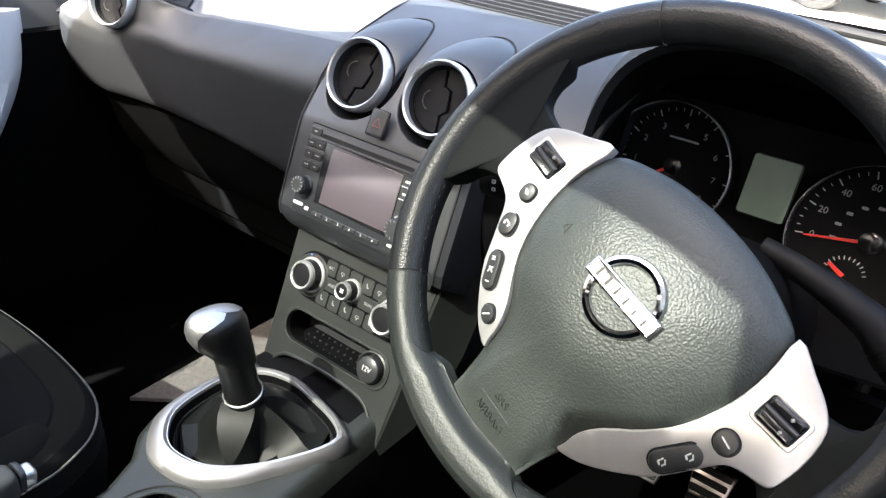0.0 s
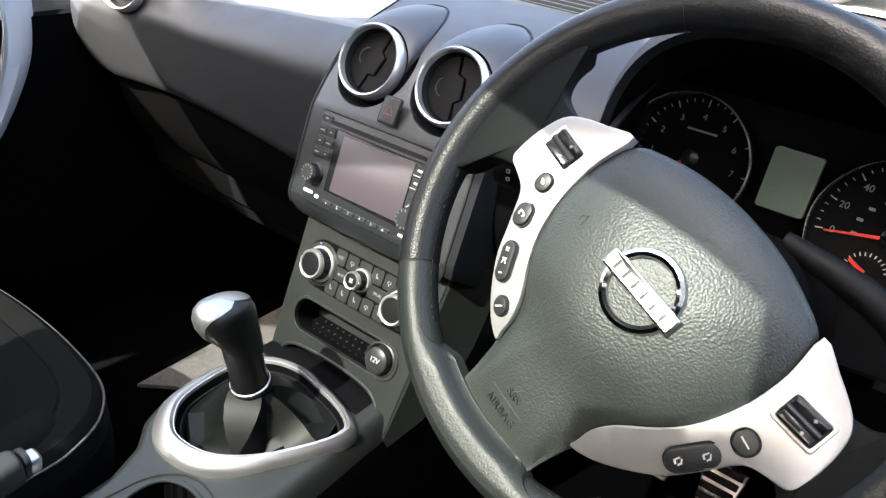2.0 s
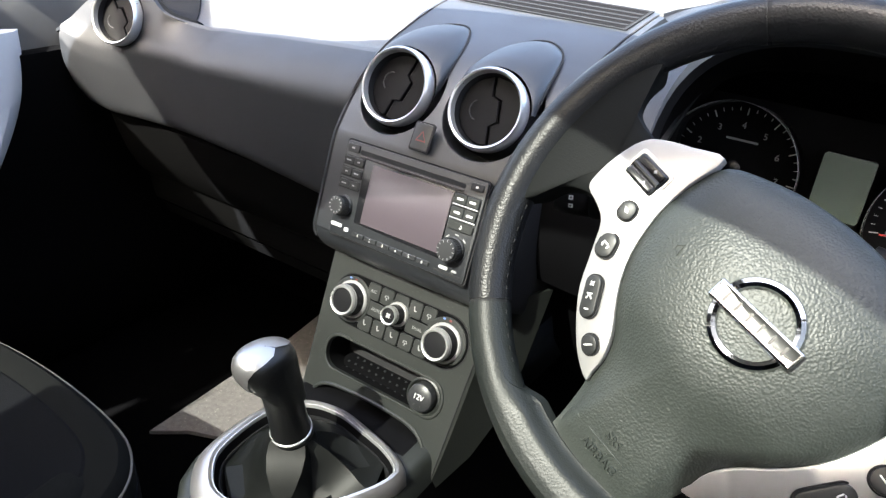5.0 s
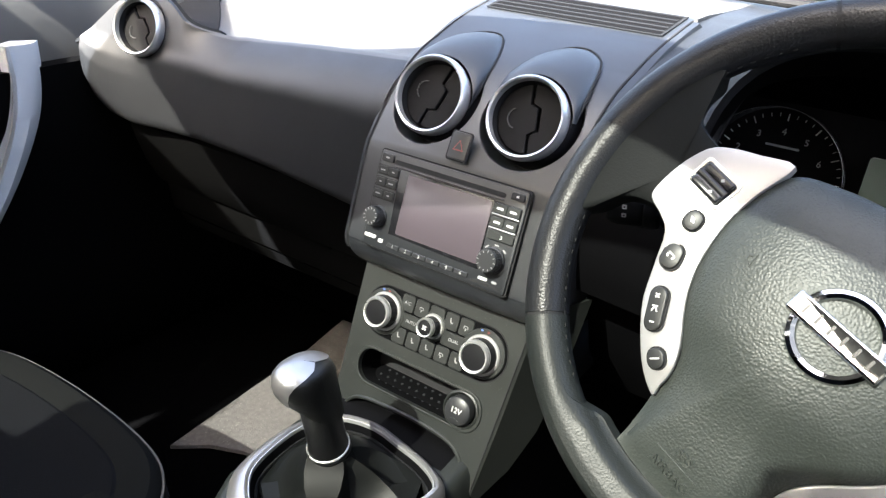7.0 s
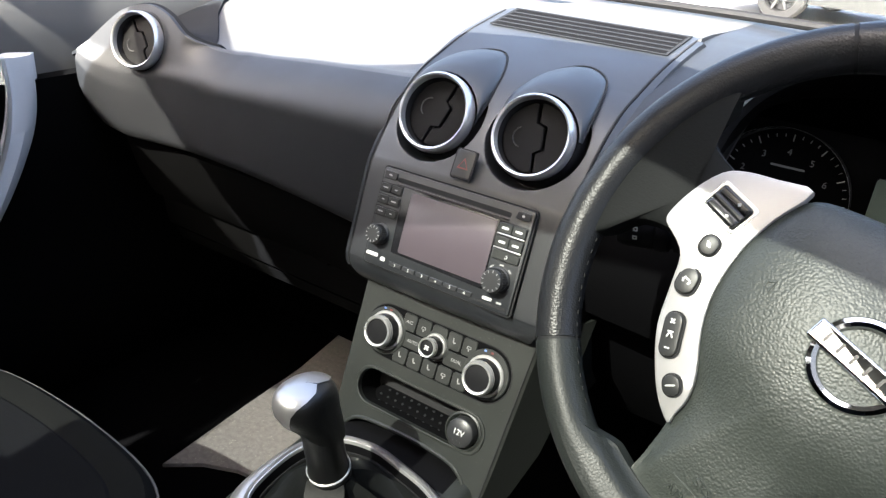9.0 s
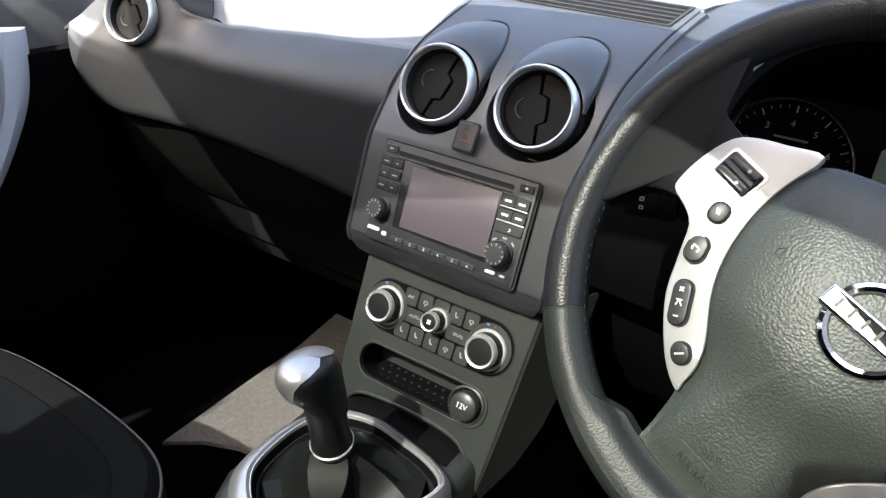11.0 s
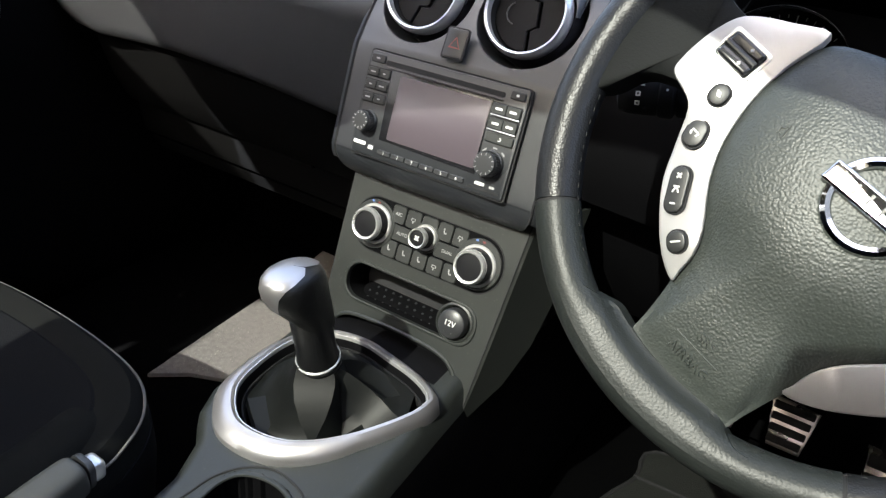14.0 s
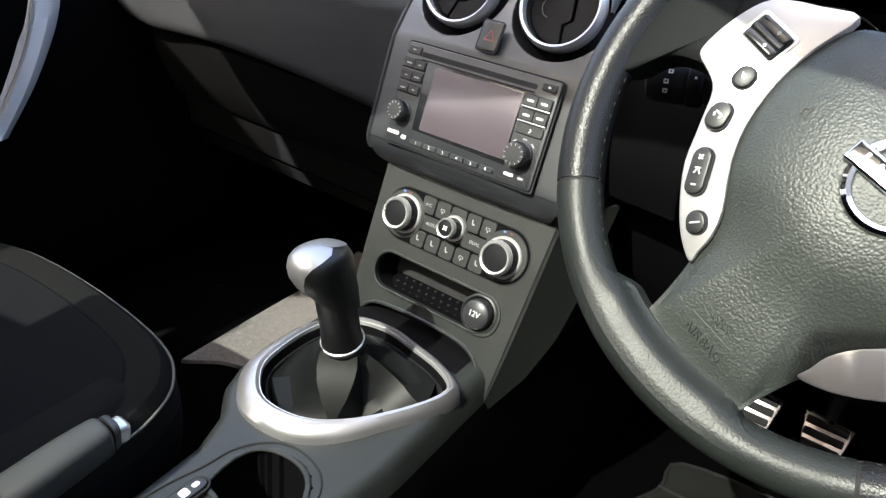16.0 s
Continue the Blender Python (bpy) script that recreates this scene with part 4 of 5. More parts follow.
rc = loft([[(x, y, 0.004) for x, y in inn2], [(GC[0] + (x - GC[0]) * 0.97, GC[1] + (y - GC[1]) * 0.97, -0.004) for x, y in inn2], [(GC[0] + (x - GC[0]) * 0.94, GC[1] + (y - GC[1]) * 0.94, -0.024) for x, y in inn2], [(GC[0] + (x - GC[0]) * 0.85, GC[1] + (y - GC[1]) * 0.85, -0.030) for x, y in inn2], [(GC[0], GC[1], -0.030)] * 64], closed=True)
bmesh.ops.remove_doubles(rc, verts=rc.verts, dist=1e-6)
rc.transform(slope)
part("recess", rc, DULL, console)
lip_in = [(GC[0] + (x - GC[0]) * 0.925, GC[1] + (y - GC[1]) * 0.925) for x, y in inn2]
part("gaiter_frame", band(lip_in, [(GC[0] + (x - GC[0]) * 0.975, GC[1] + (y - GC[1]) * 0.975) for x, y in inn2], (-0.030, -0.004), slope), RUBBER, console, "black rubber frame round the gaiter")

# cup holder edge and switch island on the tunnel
rim = [(-0.045, -0.45), (-0.043, -0.36), (-0.034, -0.315), (-0.029, -0.285), (-0.014, -0.262), (0.008, -0.249), (0.032, -0.249), (0.054, -0.257), (0.069, -0.277), (0.072, -0.31), (0.072, -0.45)]
rim = [(q.x, q.y, station(q.y)[0] + 0.0005) for q in spline([(x, y, 0) for x, y in rim], 4)]
part("holder_gap", tube(rim, 0.0011, 6), SEAM, console)
cup_r = [(x, y, station(y)[0] + 0.0008) for x, y in cup]
part("cup_rim", tube(cup_r, 0.0028, 8, closed=True, flat=0.7), CONSOLE, console)
sw = Matrix.Translation((-0.0155, -0.350, 0.692)) @ Matrix.Rotation(radians(3), 4, "Z")
rock = part("lock_switch", plate(rrect(0.014, 0.052, 0.0068, 6), 0.005, sw, 0.002), BUTTON, console, "oval door lock rocker")
part("switch_rim", band(rrect(0.0145, 0.0525, 0.007, 6), rrect(0.019, 0.057, 0.009, 6), (0, 0.0026), sw), SEAM, rock)
part("mark", plate(rrect(0.0085, 0.0085, 0.002, 3, 0, 0.004), 0.0054, sw), WHITE, rock, "white padlock mark", smooth=False)
part("mark", plate(rrect(0.005, 0.007, 0.0022, 3, 0, 0.016), 0.0054, sw), WHITE, rock, smooth=False)
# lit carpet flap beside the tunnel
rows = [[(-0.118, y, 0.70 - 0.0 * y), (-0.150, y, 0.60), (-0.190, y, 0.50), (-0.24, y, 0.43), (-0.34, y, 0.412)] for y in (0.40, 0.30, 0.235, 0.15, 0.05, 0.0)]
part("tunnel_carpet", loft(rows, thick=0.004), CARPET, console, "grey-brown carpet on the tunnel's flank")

# ---- climate controls ----
climate = thing("climate_control", HF.translation, "heater control panel with three silver-edged dials and small keys", "heater controls")
pan = []
for cx, sgn in ((0.070, 1), (-0.0605, -1)):
    for i in range(17):
        a = math.pi * (i / 16 - 0.5) + (0 if sgn > 0 else math.pi)
        pan.append((cx + 0.0275 * math.cos(a), -0.0033 + 0.0294 * math.sin(a)))
part("gap", plate([(x * 1.012, -0.0033 + (y + 0.0033) * 1.04) for x, y in pan], 0.0006, HF), SEAM, climate)
part("panel", plate(pan, 0.0016, HF, 0.0006), DULL, climate, "black joints between the keys")


def dial(x, y, r, label, skirt):
    m = HF @ Matrix.Translation((x, y, 0.003))
    d = part("dial", revolve([(r * 1.08, 0), (r * 1.05, 0.006), (r * 1.0, 0.008), (r * 0.99, 0.0165), (r * 0.95, 0.0180)], m, 48), GLOSSBLACK, climate, label)
    part("skirt", revolve([(skirt, 0.0), (skirt * 0.985, 0.0022), (skirt * 0.93, 0.0034), (r * 1.06, 0.0034), (r * 1.04, 0.0)], m, 48), SILVER, d, "satin silver skirt")
    part("ring", revolve([(r * 0.76, 0.0165), (r * 0.79, 0.0192), (r * 0.90, 0.0198), (r * 0.985, 0.0172), (r * 1.0, 0.0140), (r * 0.95, 0.0120), (r * 0.76, 0.0165)], m, 48), RINGSILVER, d, "bright silver ring")
    part("cap", revolve([(r * 0.80, 0.0165), (r * 0.78, 0.0176), (r * 0.5, 0.0184), (0, 0.0186)], m, 40), CAP, d)
    return d


dial(-0.0600, -0.0030, 0.0180, "temperature dial with dark cap", 0.0222)
dial(0.0695, -0.0050, 0.0180, "temperature dial with dark cap", 0.0222)
mid = dial(0.0050, 0.0030, 0.0108, "small fan dial with pale centre mark", 0.0140)
for k in range(4):
    part("mark", plate(rrect(0.0026, 0.0018, 0.0006, 2), 0.0003, HF @ shift(0.0050, 0.0030, 0.0217, 90 * k + 45) @ Matrix.Translation((0.0018, 0, 0))), WHITE, mid, "blade of a white fan sign", smooth=False)
for x, y in ((-0.0605, -0.0033), (0.070, -0.0033)):
    part("end_plate", revolve([(0.0266, 0.0010), (0.0266, 0.0034), (0.0258, 0.0040), (0.0150, 0.0040)], HF @ Matrix.Translation((x, y, 0)), 44), KEY, climate, "round dark plate under the dial")


def climate_key(x0, x1, y0, y1, sign):
    g = 0.0007
    b = key(climate, HF, x1 - x0 - 2 * g, y1 - y0 - 2 * g, (x0 + x1) / 2, (y0 + y1) / 2, tall=0.0012, base=0.0022, mat=KEY)
    c = HF @ Matrix.Translation(((x0 + x1) / 2, (y0 + y1) / 2, 0.0036))
    if sign == "seat":
        for w, h, x, y, t in ((0.0013, 0.0030, -0.0010, 0.0006, 14), (0.0030, 0.0014, 0.0006, -0.0012, 6), (0.0014, 0.0014, -0.0014, 0.0030, 0)):
            part("mark", plate(rrect(w, h, 0.0004, 2), 0.0003, c @ shift(x, y, 0, t)), GREYPRINT, b, smooth=False)
    elif sign == "screen":
        fan = [(-0.0029, -0.0012), (0.0029, -0.0012), (0.0023, 0.0018), (-0.0023, 0.0018)]
        part("mark", band([(x * 0.72, y * 0.66) for x, y in fan], fan, (0, 0.0003), c), GREYPRINT, b, smooth=False)
        part("mark", plate(rrect(0.0012, 0.0030, 0.0004, 2, 0, -0.0022), 0.0004, c), GREYPRINT, b, smooth=False)
    elif sign:
        lettering("mark", sign, 0.0050, c @ Matrix.Translation((0, 0.0003, 0)), GREYPRINT, b, 0.0002)


for i, (x0, x1) in enumerate(((-0.0425, -0.0240), (-0.0240, -0.0048), (0.0160, 0.0345), (0.0345, 0.0530))):
    climate_key(x0, x1, 0.0055, 0.0258, ("A/C", "screen", "seat", "screen")[i])
climate_key(-0.0048, 0.0160, 0.0055, 0.0258, "")
part("end_plate", revolve([(0.0166, 0.0010), (0.0166, 0.0030), (0.0160, 0.0036), (0.0090, 0.0036)], HF @ Matrix.Translation((0.0050, 0.0030, 0)), 36), KEY, climate, "round dark plate under the dial")
climate_key(-0.0400, -0.0070, -0.0126, 0.0050, "AUTO")
climate_key(0.0170, 0.0500, -0.0126, 0.0050, "DUAL")
for i in range(5):
    climate_key(-0.0445 + 0.0194 * i, -0.0251 + 0.0194 * i, -0.0324, -0.0131, "screen" if i == 3 else "seat")
for x, mt in ((-0.068, BLUE), (-0.060, RED), (0.063, BLUE), (0.071, RED)):
    part("mark", plate(rrect(0.003, 0.002, 0.0006, 3, x, 0.0205), 0.0044, HF), mt, climate, smooth=False)

# ---- power socket cap ----
PF = HF @ Matrix.Translation((0.0625, -0.0705, 0.0))
plug = thing("power_socket", PF.translation, "round dark power socket cap marked 12V beside the tray", "socket")
part("collar", revolve([(0.0215, -0.002), (0.0215, 0.0012), (0.0195, 0.0022), (0.0178, 0.0005), (0.0172, -0.008)], PF, 36), CONSOLE, plug)
capm = PF @ Matrix.Translation((0, 0, 0.002))
cp = part("cap", revolve([(0.0162, -0.004), (0.0162, 0.003), (0.0150, 0.0065), (0.0120, 0.0085), (0, 0.0092)], capm, 36), BUTTON, plug, "domed dark cap")
lettering("mark", "12V", 0.0085, capm @ Matrix.Translation((0, 0.001, 0.0093)), WHITE, cp)
for i in range(3):
    part("mark", revolve([(0.0007, 0.0080), (0, 0.0092)], capm @ Matrix.Translation((-0.004 + 0.004 * i, -0.0085 + 0.001 * (i == 1), 0)), 8), GREYPRINT, cp)

# ---- gear lever ----
lever = thing("gear_lever", (-0.012, -0.150, 0.70), "black leather gear lever with a silver-topped knob in a loose gaiter", "gear lever")
axis_pts = spline([(-0.018, -0.1550, 0.745), (-0.018, -0.1605, 0.775), (-0.0175, -0.1665, 0.805), (-0.017, -0.170, 0.826)], 6)
rows = []
for i, q in enumerate(axis_pts):
    f = i / (len(axis_pts) - 1)
    rx, ry = 0.0192 - 0.0014 * f + 0.0016 * max(0.0, 1 - f * 4), 0.0202 + 0.0010 * f + 0.0014 * max(0.0, 1 - f * 4)
    rows.append([q + Vector((rx * math.cos(a), ry * math.sin(a), 0.10 * -ry * math.sin(a))) for a in ANG[::2]])
part("shaft", loft(rows, closed=True, caps=True), SMOOTH, lever, "black stitched leather sleeve")
# head: leaned back over the shaft; a silver cap wraps its top and far side
HEAD = [(0.796, -0.1625, 0.0180, 0.0205), (0.806, -0.1655, 0.0188, 0.0222), (0.816, -0.1700, 0.0204, 0.0262), (0.826, -0.1748, 0.0222, 0.0300), (0.836, -0.1778, 0.0236, 0.0322), (0.845, -0.1788, 0.0238, 0.0325), (0.852, -0.1785, 0.0226, 0.0310), (0.857, -0.1780, 0.0198, 0.0278), (0.860, -0.1775, 0.0150, 0.0215), (0.8615, -0.1772, 0.0080, 0.0115), (0.862, -0.1772, 0.0005, 0.0008)]
CAP_W = [0.0, 26.0, 54.0, 74.0, 84.0, 90.0, 102.0, 122.0, 148.0, 176.0, 180.0]
HEAD_X = [-0.0165, -0.0172, -0.0185, -0.0205, -0.0222, -0.0230, -0.0233, -0.0233, -0.0233, -0.0233, -0.0233]


def head(grow, cap=False):
    rows = []
    for (z, y, rx, ry), w, x0 in zip(HEAD, CAP_W, HEAD_X):
        out = grow * min(1.0, rx / 0.012)
        a0, a1 = (radians(203 - w), radians(203 + w)) if cap else (0.0, 2 * math.pi)
        rows.append([(x0 + (rx + out) * math.copysign(abs(math.cos(a)) ** 0.85, math.cos(a)), y + (ry + out) * math.copysign(abs(math.sin(a)) ** 0.9, math.sin(a)), z + grow * (z > 0.85) - 0.10 * math.sin(a) * ry) for a in [a0 + (a1 - a0) * i / 32 for i in range(33)]])
    return loft(rows[1:] if cap else rows)


part("knob", head(0.0), SMOOTH, lever, "black leather knob")
part("knob_inlay", head(0.0009, True), SHIFTRING, lever, "satin silver knob cap")
part("collar", revolve([(0.0212, -0.002), (0.0222, -0.0008), (0.0222, 0.0006), (0.0210, 0.0015)], Matrix.Translation((-0.0180, -0.1560, 0.7500)) @ Matrix.Rotation(radians(14), 4, "X"), 32), RINGSILVER, lever, "thin bright collar")
part("sleeve_hem", revolve([(0.0205, -0.010), (0.0225, -0.006), (0.0226, -0.003), (0.0212, -0.001)], Matrix.Translation((-0.0180, -0.1560, 0.7500)) @ Matrix.Rotation(radians(14), 4, "X"), 32), SMOOTH, lever, "black leather hem under the collar")
# loose gaiter: cords run from the collar to the frame, ridges and valleys between flat facets
CORDS = [(-2.65, -2.60, -0.012), (-2.30, -1.95, -0.018), (-1.95, -1.20, 0.010), (-0.12, -1.08, 0.012), (0.02, -0.66, -0.022), (0.24, -0.12, -0.016), (0.45, 0.28, 0.006), (0.78, 0.72, -0.018), (1.15, 1.15, 0.013), (1.90, 1.80, 0.012), (2.55, 2.50, -0.012), (3.10, 3.10, 0.006)]
rows = []
for f in (0.0, 0.08, 0.22, 0.40, 0.60, 0.80, 0.93, 1.0):
    row = []
    for a0, a1, amp in CORDS:
        a = a0 + (a1 - a0) * min(1.0, f * 1.25)
        top = Vector((-0.0180 + 0.0218 * math.cos(a), -0.1560 + 0.0218 * math.sin(a), 0.7420 - 0.0050 * math.sin(a)))
        ex, ey = surround(a, 0.93)
        ez = 0.7065 + 0.0787 * (ey + 0.1525) - 0.005 - 0.013 * max(0.0, math.cos(a + 1.3))
        q = top.lerp(Vector((ex, ey, ez)), f)
        q.z += amp * math.sin(math.pi * min(1.0, f * 1.12)) - 0.006 * math.sin(math.pi * f)
        row.append(q)
    rows.append(row)
part("gaiter", loft(rows, closed=True), GAITER, lever, "creased black leather gaiter", angle=24)
for j in range(9):
    q = axis_pts[2 + j] if 2 + j < len(axis_pts) else axis_pts[-1]
    part("stitch", rbox(0.0006, 0.0012, 0.0030, 0, Matrix.Translation(q + Vector((-0.0203, -0.004, 0)))), THREAD, lever, smooth=False)

# ---- handbrake ----
hb = thing("handbrake", (-0.072, -0.55, 0.66), "dark grey handbrake lever with a bright release button", "handbrake")
path = spline([(-0.072, -0.374, 0.746), (-0.072, -0.385, 0.746), (-0.072, -0.43, 0.741), (-0.073, -0.50, 0.728), (-0.074, -0.62, 0.700)], 6)
rows = []
for i, q in enumerate(path):
    f = i / (len(path) - 1)
    w, h = 0.0125 + 0.007 * f ** 0.6, 0.0135 + 0.006 * f ** 0.6
    rows.append([q + Vector((w * math.copysign(abs(math.cos(a)) ** 0.6, math.cos(a)), 0.0, h * math.copysign(abs(math.sin(a)) ** 0.6, math.sin(a)))) for a in ANG[::3]])
part("grip", loft(rows, closed=True, caps=True), BRAKEGRIP, hb, "smooth dark grey grip")
bmx = Matrix.Translation((-0.072, -0.373, 0.7465)) @ Matrix.Rotation(radians(-97), 4, "X")
part("grip_collar", plate(rrect(0.0255, 0.0275, 0.009, 6), 0.006, bmx, 0.002), BUTTON, hb)
part("release_button", plate(rrect(0.0200, 0.0195, 0.006, 6), 0.0150, bmx @ Matrix.Translation((0.0, 0.0015, 0.002)), 0.0045, 4), RINGSILVER, hb, "bright metal push button")


# ---- steering wheel ----
WHEEL_TURN = -26.1
WF = face_frame(0.3648, -0.1224, 1.0508, 32, 0, WHEEL_TURN)
# the hub sits a little off the rim's middle
WH = WF @ Matrix.Translation((0.0138, -0.0078, 0.0))
wheel = thing("steering_wheel", (0.365, -0.122, 0.87), "black leather steering wheel turned to one side, with silver switch panels", "steering wheel")
RM, RT = 0.1766, 0.0158


def rim_mid(a):
    """The rim's middle line lies a little further out at its foot."""
    return RM + 0.0020 * max(0.0, math.cos(a - radians(275)))


def rim_arc(a0, a1, n, r=RT, grow=0.0):
    rows = []
    for i in range(n + 1):
        a = radians(a0 + (a1 - a0) * i / n)
        rows.append([((rim_mid(a) + (r + grow) * 0.97 * math.cos(b)) * math.cos(a), (rim_mid(a) + (r + grow) * 0.97 * math.cos(b)) * math.sin(a), (r + grow) * 1.06 * math.sin(b)) for b in [2 * math.pi * k / 20 for k in range(20)]])
    bm = loft(rows, closed=True, caps=True)
    bm.transform(WF)
    return bm


part("rim_grip", rim_arc(132.9, 227.8, 44), RIMHIDE, wheel, "worn black leather rim grip")
part("rim_grip", rim_arc(-47.8, 49.6, 44), RIMHIDE, wheel, "worn black leather rim grip")
part("rim_top", rim_arc(50.4, 132.1, 40), RIMHIDE, wheel, "worn black leather rim cover")
part("rim_bottom", rim_arc(228.6, 311.4, 44), HIDE, wheel, "worn black leather rim cover")
for a in (50, 132.5, 228.2, 311.8):
    part("rim_joint", rim_arc(a - 0.7, a + 0.7, 2, grow=-0.0009), SEAM, wheel)
# stitches along the inner side of the rim
for i in range(120):
    a = radians(135 + 3.0 * i)
    if not (140 < math.degrees(a) % 360 < 316) or 246 < math.degrees(a) % 360 < 294:
        continue
    b = radians(160)
    r = rim_mid(a) + (RT + 0.0002) * math.cos(b)
    part("stitch", rbox(0.0006, 0.0026, 0.0005, 0, WF @ Matrix.Translation((r * math.cos(a), r * math.sin(a), RT * 1.06 * math.sin(b))) @ Matrix.Rotation(a, 4, "Z")), THREAD, wheel, smooth=False)


def pillow(outline, edge, top, m, centre=None, low=-0.012):
    """A thick piece with softly rounded edges."""
    return dome(outline, [(0.90, low), (0.985, low * 0.6), (1.0, low * 0.1), (0.985, edge * 0.6), (0.95, edge * 0.9), (0.88, edge), (0.6, edge + (top - edge) * 0.7), (0.3, top), (0.06, top)], m, centre)


# side spokes from the hub to the rim: given for the left, with x negative
for s in (1, -1):
    arm = [(-0.085, 0.034), (-0.105, 0.0345), (-0.122, 0.0345), (-0.140, 0.036), (-0.150, 0.043), (-0.154, 0.056), (-0.154, 0.072), (-0.166, 0.062), (-0.173, 0.030), (-0.175, -0.005), (-0.171, -0.040), (-0.162, -0.064), (-0.154, -0.056), (-0.149, -0.040), (-0.141, -0.029), (-0.128, -0.0215), (-0.112, -0.021), (-0.085, -0.030)]
    grow = [max(0.0, (-x - 0.12) / 0.055) for x, y in arm]
    arm = [((x - (0.0145 if s > 0 else -0.0120) * g) * s, y + 0.0070 * g) for (x, y), g in zip(arm, grow)]
    part("spoke", pillow(curve2(arm, 3), 0.0100, 0.0125, WH, (s * -0.135, 0.006), -0.014), SPOKEHIDE, wheel, "leather-covered side spoke")
# lower spoke, flared into the rim
rows = []
for i in range(49):
    th = -0.44 + 0.88 * i / 48
    e = min(1.0, max(0.0, (abs(th) - 0.25) / 0.17))
    r_in = 0.1530 + 0.0150 * e * e * (3 - 2 * e)
    row = []
    for k in range(13):
        r = r_in + (0.1836 - r_in) * k / 12
        rim_z = 1.06 * math.sqrt(max(0.0, RT ** 2 - (r - RM - 0.002) ** 2))
        web = float(np.interp(r, [0.1530, 0.1600, 0.1615, 0.1655, 0.1715, 0.1836], [0.001, 0.004, 0.0110, 0.0145, 0.0162, 0.0168]))
        z = max(rim_z + 0.0004, web * (1 - e) + (rim_z + 0.0004) * e) if k else -0.006
        a = radians(270) + th
        row.append((r * math.cos(a), r * math.sin(a), z))
    rows.append(row)
sp = loft(rows)
sp.transform(WF)
part("spoke", sp, HIDE, wheel, "leather-covered lower spoke flared into the rim")
# airbag cover: hub dome and its tongue
half = [(0.0, 0.071), (-0.032, 0.0685), (-0.058, 0.062), (-0.081, 0.0515), (-0.0905, 0.030), (-0.0930, 0.003), (-0.0860, -0.028), (-0.0715, -0.056), (-0.0570, -0.0760), (-0.0500, -0.0930), (-0.0440, -0.112), (-0.0405, -0.132), (-0.0370, -0.1515)]
outline = half + [(-0.02, -0.1555), (0.0, -0.1565), (0.02, -0.1555)] + [(-x, y) for x, y in half[:0:-1]]
outline = curve2(outline, 4)
cover = dome(outline, [(0.97, -0.012), (1.0, -0.004), (1.0, 0.003), (0.985, 0.008), (0.95, 0.0120), (0.88, 0.0165), (0.80, 0.0195), (0.70, 0.0222), (0.60, 0.0243), (0.50, 0.0260), (0.40, 0.0273), (0.3, 0.0282), (0.2, 0.0288), (0.1, 0.029), (0.03, 0.029)], None, (0.0, -0.022))
# the tongue lies lower than the dome and slopes to the rim
for v in cover.verts:
    k = min(1.0, max(0.0, (-0.042 - v.co.y) / 0.048))
    v.co.z -= (0.0080 * k * k * (3 - 2 * k) + 0.004 * min(1.0, max(0.0, (-0.09 - v.co.y) / 0.06))) * min(1.0, max(0.0, v.co.z / 0.012))
    c = max(0.0, 1 - math.hypot(v.co.x, v.co.y + 0.004) / 0.085)
    v.co.z += 0.0050 * math.sin(c * math.pi / 2) ** 0.8
cover.transform(WH)
cover_tree = BVHTree.FromBMesh(cover)
airbag = part("airbag_cover", cover, PAD, wheel, "domed grained airbag cover")
part("cover_gap", tube([WH @ Vector(q) for q in spline([(-0.038, -0.148, 0.001), (-0.0365, -0.1530, 0.0040), (-0.02, -0.1563, 0.0060), (0.0, -0.1573, 0.0063), (0.02, -0.1563, 0.0060), (0.0365, -0.1530, 0.0040), (0.038, -0.148, 0.001)], 5)], 0.0011, 6), SEAM, wheel)
# embossed warning and horn sign
def on_cover(x, y, turn=0.0):
    """A place on the airbag cover's surface, tipped as the surface is."""
    down = WH.to_3x3() @ Vector((0, 0, -1))
    q, qx, qy = (WH.inverted() @ cover_tree.ray_cast(WH @ Vector((x + dx, y + dy, 0.1)), down)[0] for dx, dy in ((0, 0), (0.004, 0), (0, 0.004)))
    ex = (qx - q).normalized()
    ez = ex.cross(qy - q).normalized()
    ey = ez.cross(ex)
    m = Matrix(((ex.x, ey.x, ez.x, q.x), (ex.y, ey.y, ez.y, q.y), (ex.z, ey.z, ez.z, q.z), (0, 0, 0, 1)))
    return WH @ m @ Matrix.Rotation(radians(turn), 4, "Z")


lettering("mark", "SRS", 0.0080, on_cover(-0.0030, -0.1180), PAD, airbag, 0.0014)
lettering("mark", "AIRBAG", 0.0085, on_cover(-0.0030, -0.1330), PAD, airbag, 0.0014)
part("mark", rbox(0.033, 0.0009, 0.0012, 0.0003, on_cover(-0.0035, -0.1250)), PAD, airbag)
horn = [(-0.0028, -0.002), (-0.0014, -0.002), (0.002, -0.0044), (0.002, 0.0044), (-0.0014, 0.002), (-0.0028, 0.002)]
part("mark", band([(x * 0.7, y * 0.7) for x, y in horn], horn, (-0.0004, 0.0007), on_cover(-0.0600, -0.0050, 8)), PAD, airbag, "embossed horn sign", smooth=False)
# hub rear
part("hub_back", revolve([(0.07, -0.012), (0.065, -0.03), (0.05, -0.05), (0.045, -0.06)], WH, 36), SMOOTH, wheel)

# badge: chrome ring and bar, plain
BM = WH @ Matrix.Translation((0.0032, -0.0055, 0.0325))
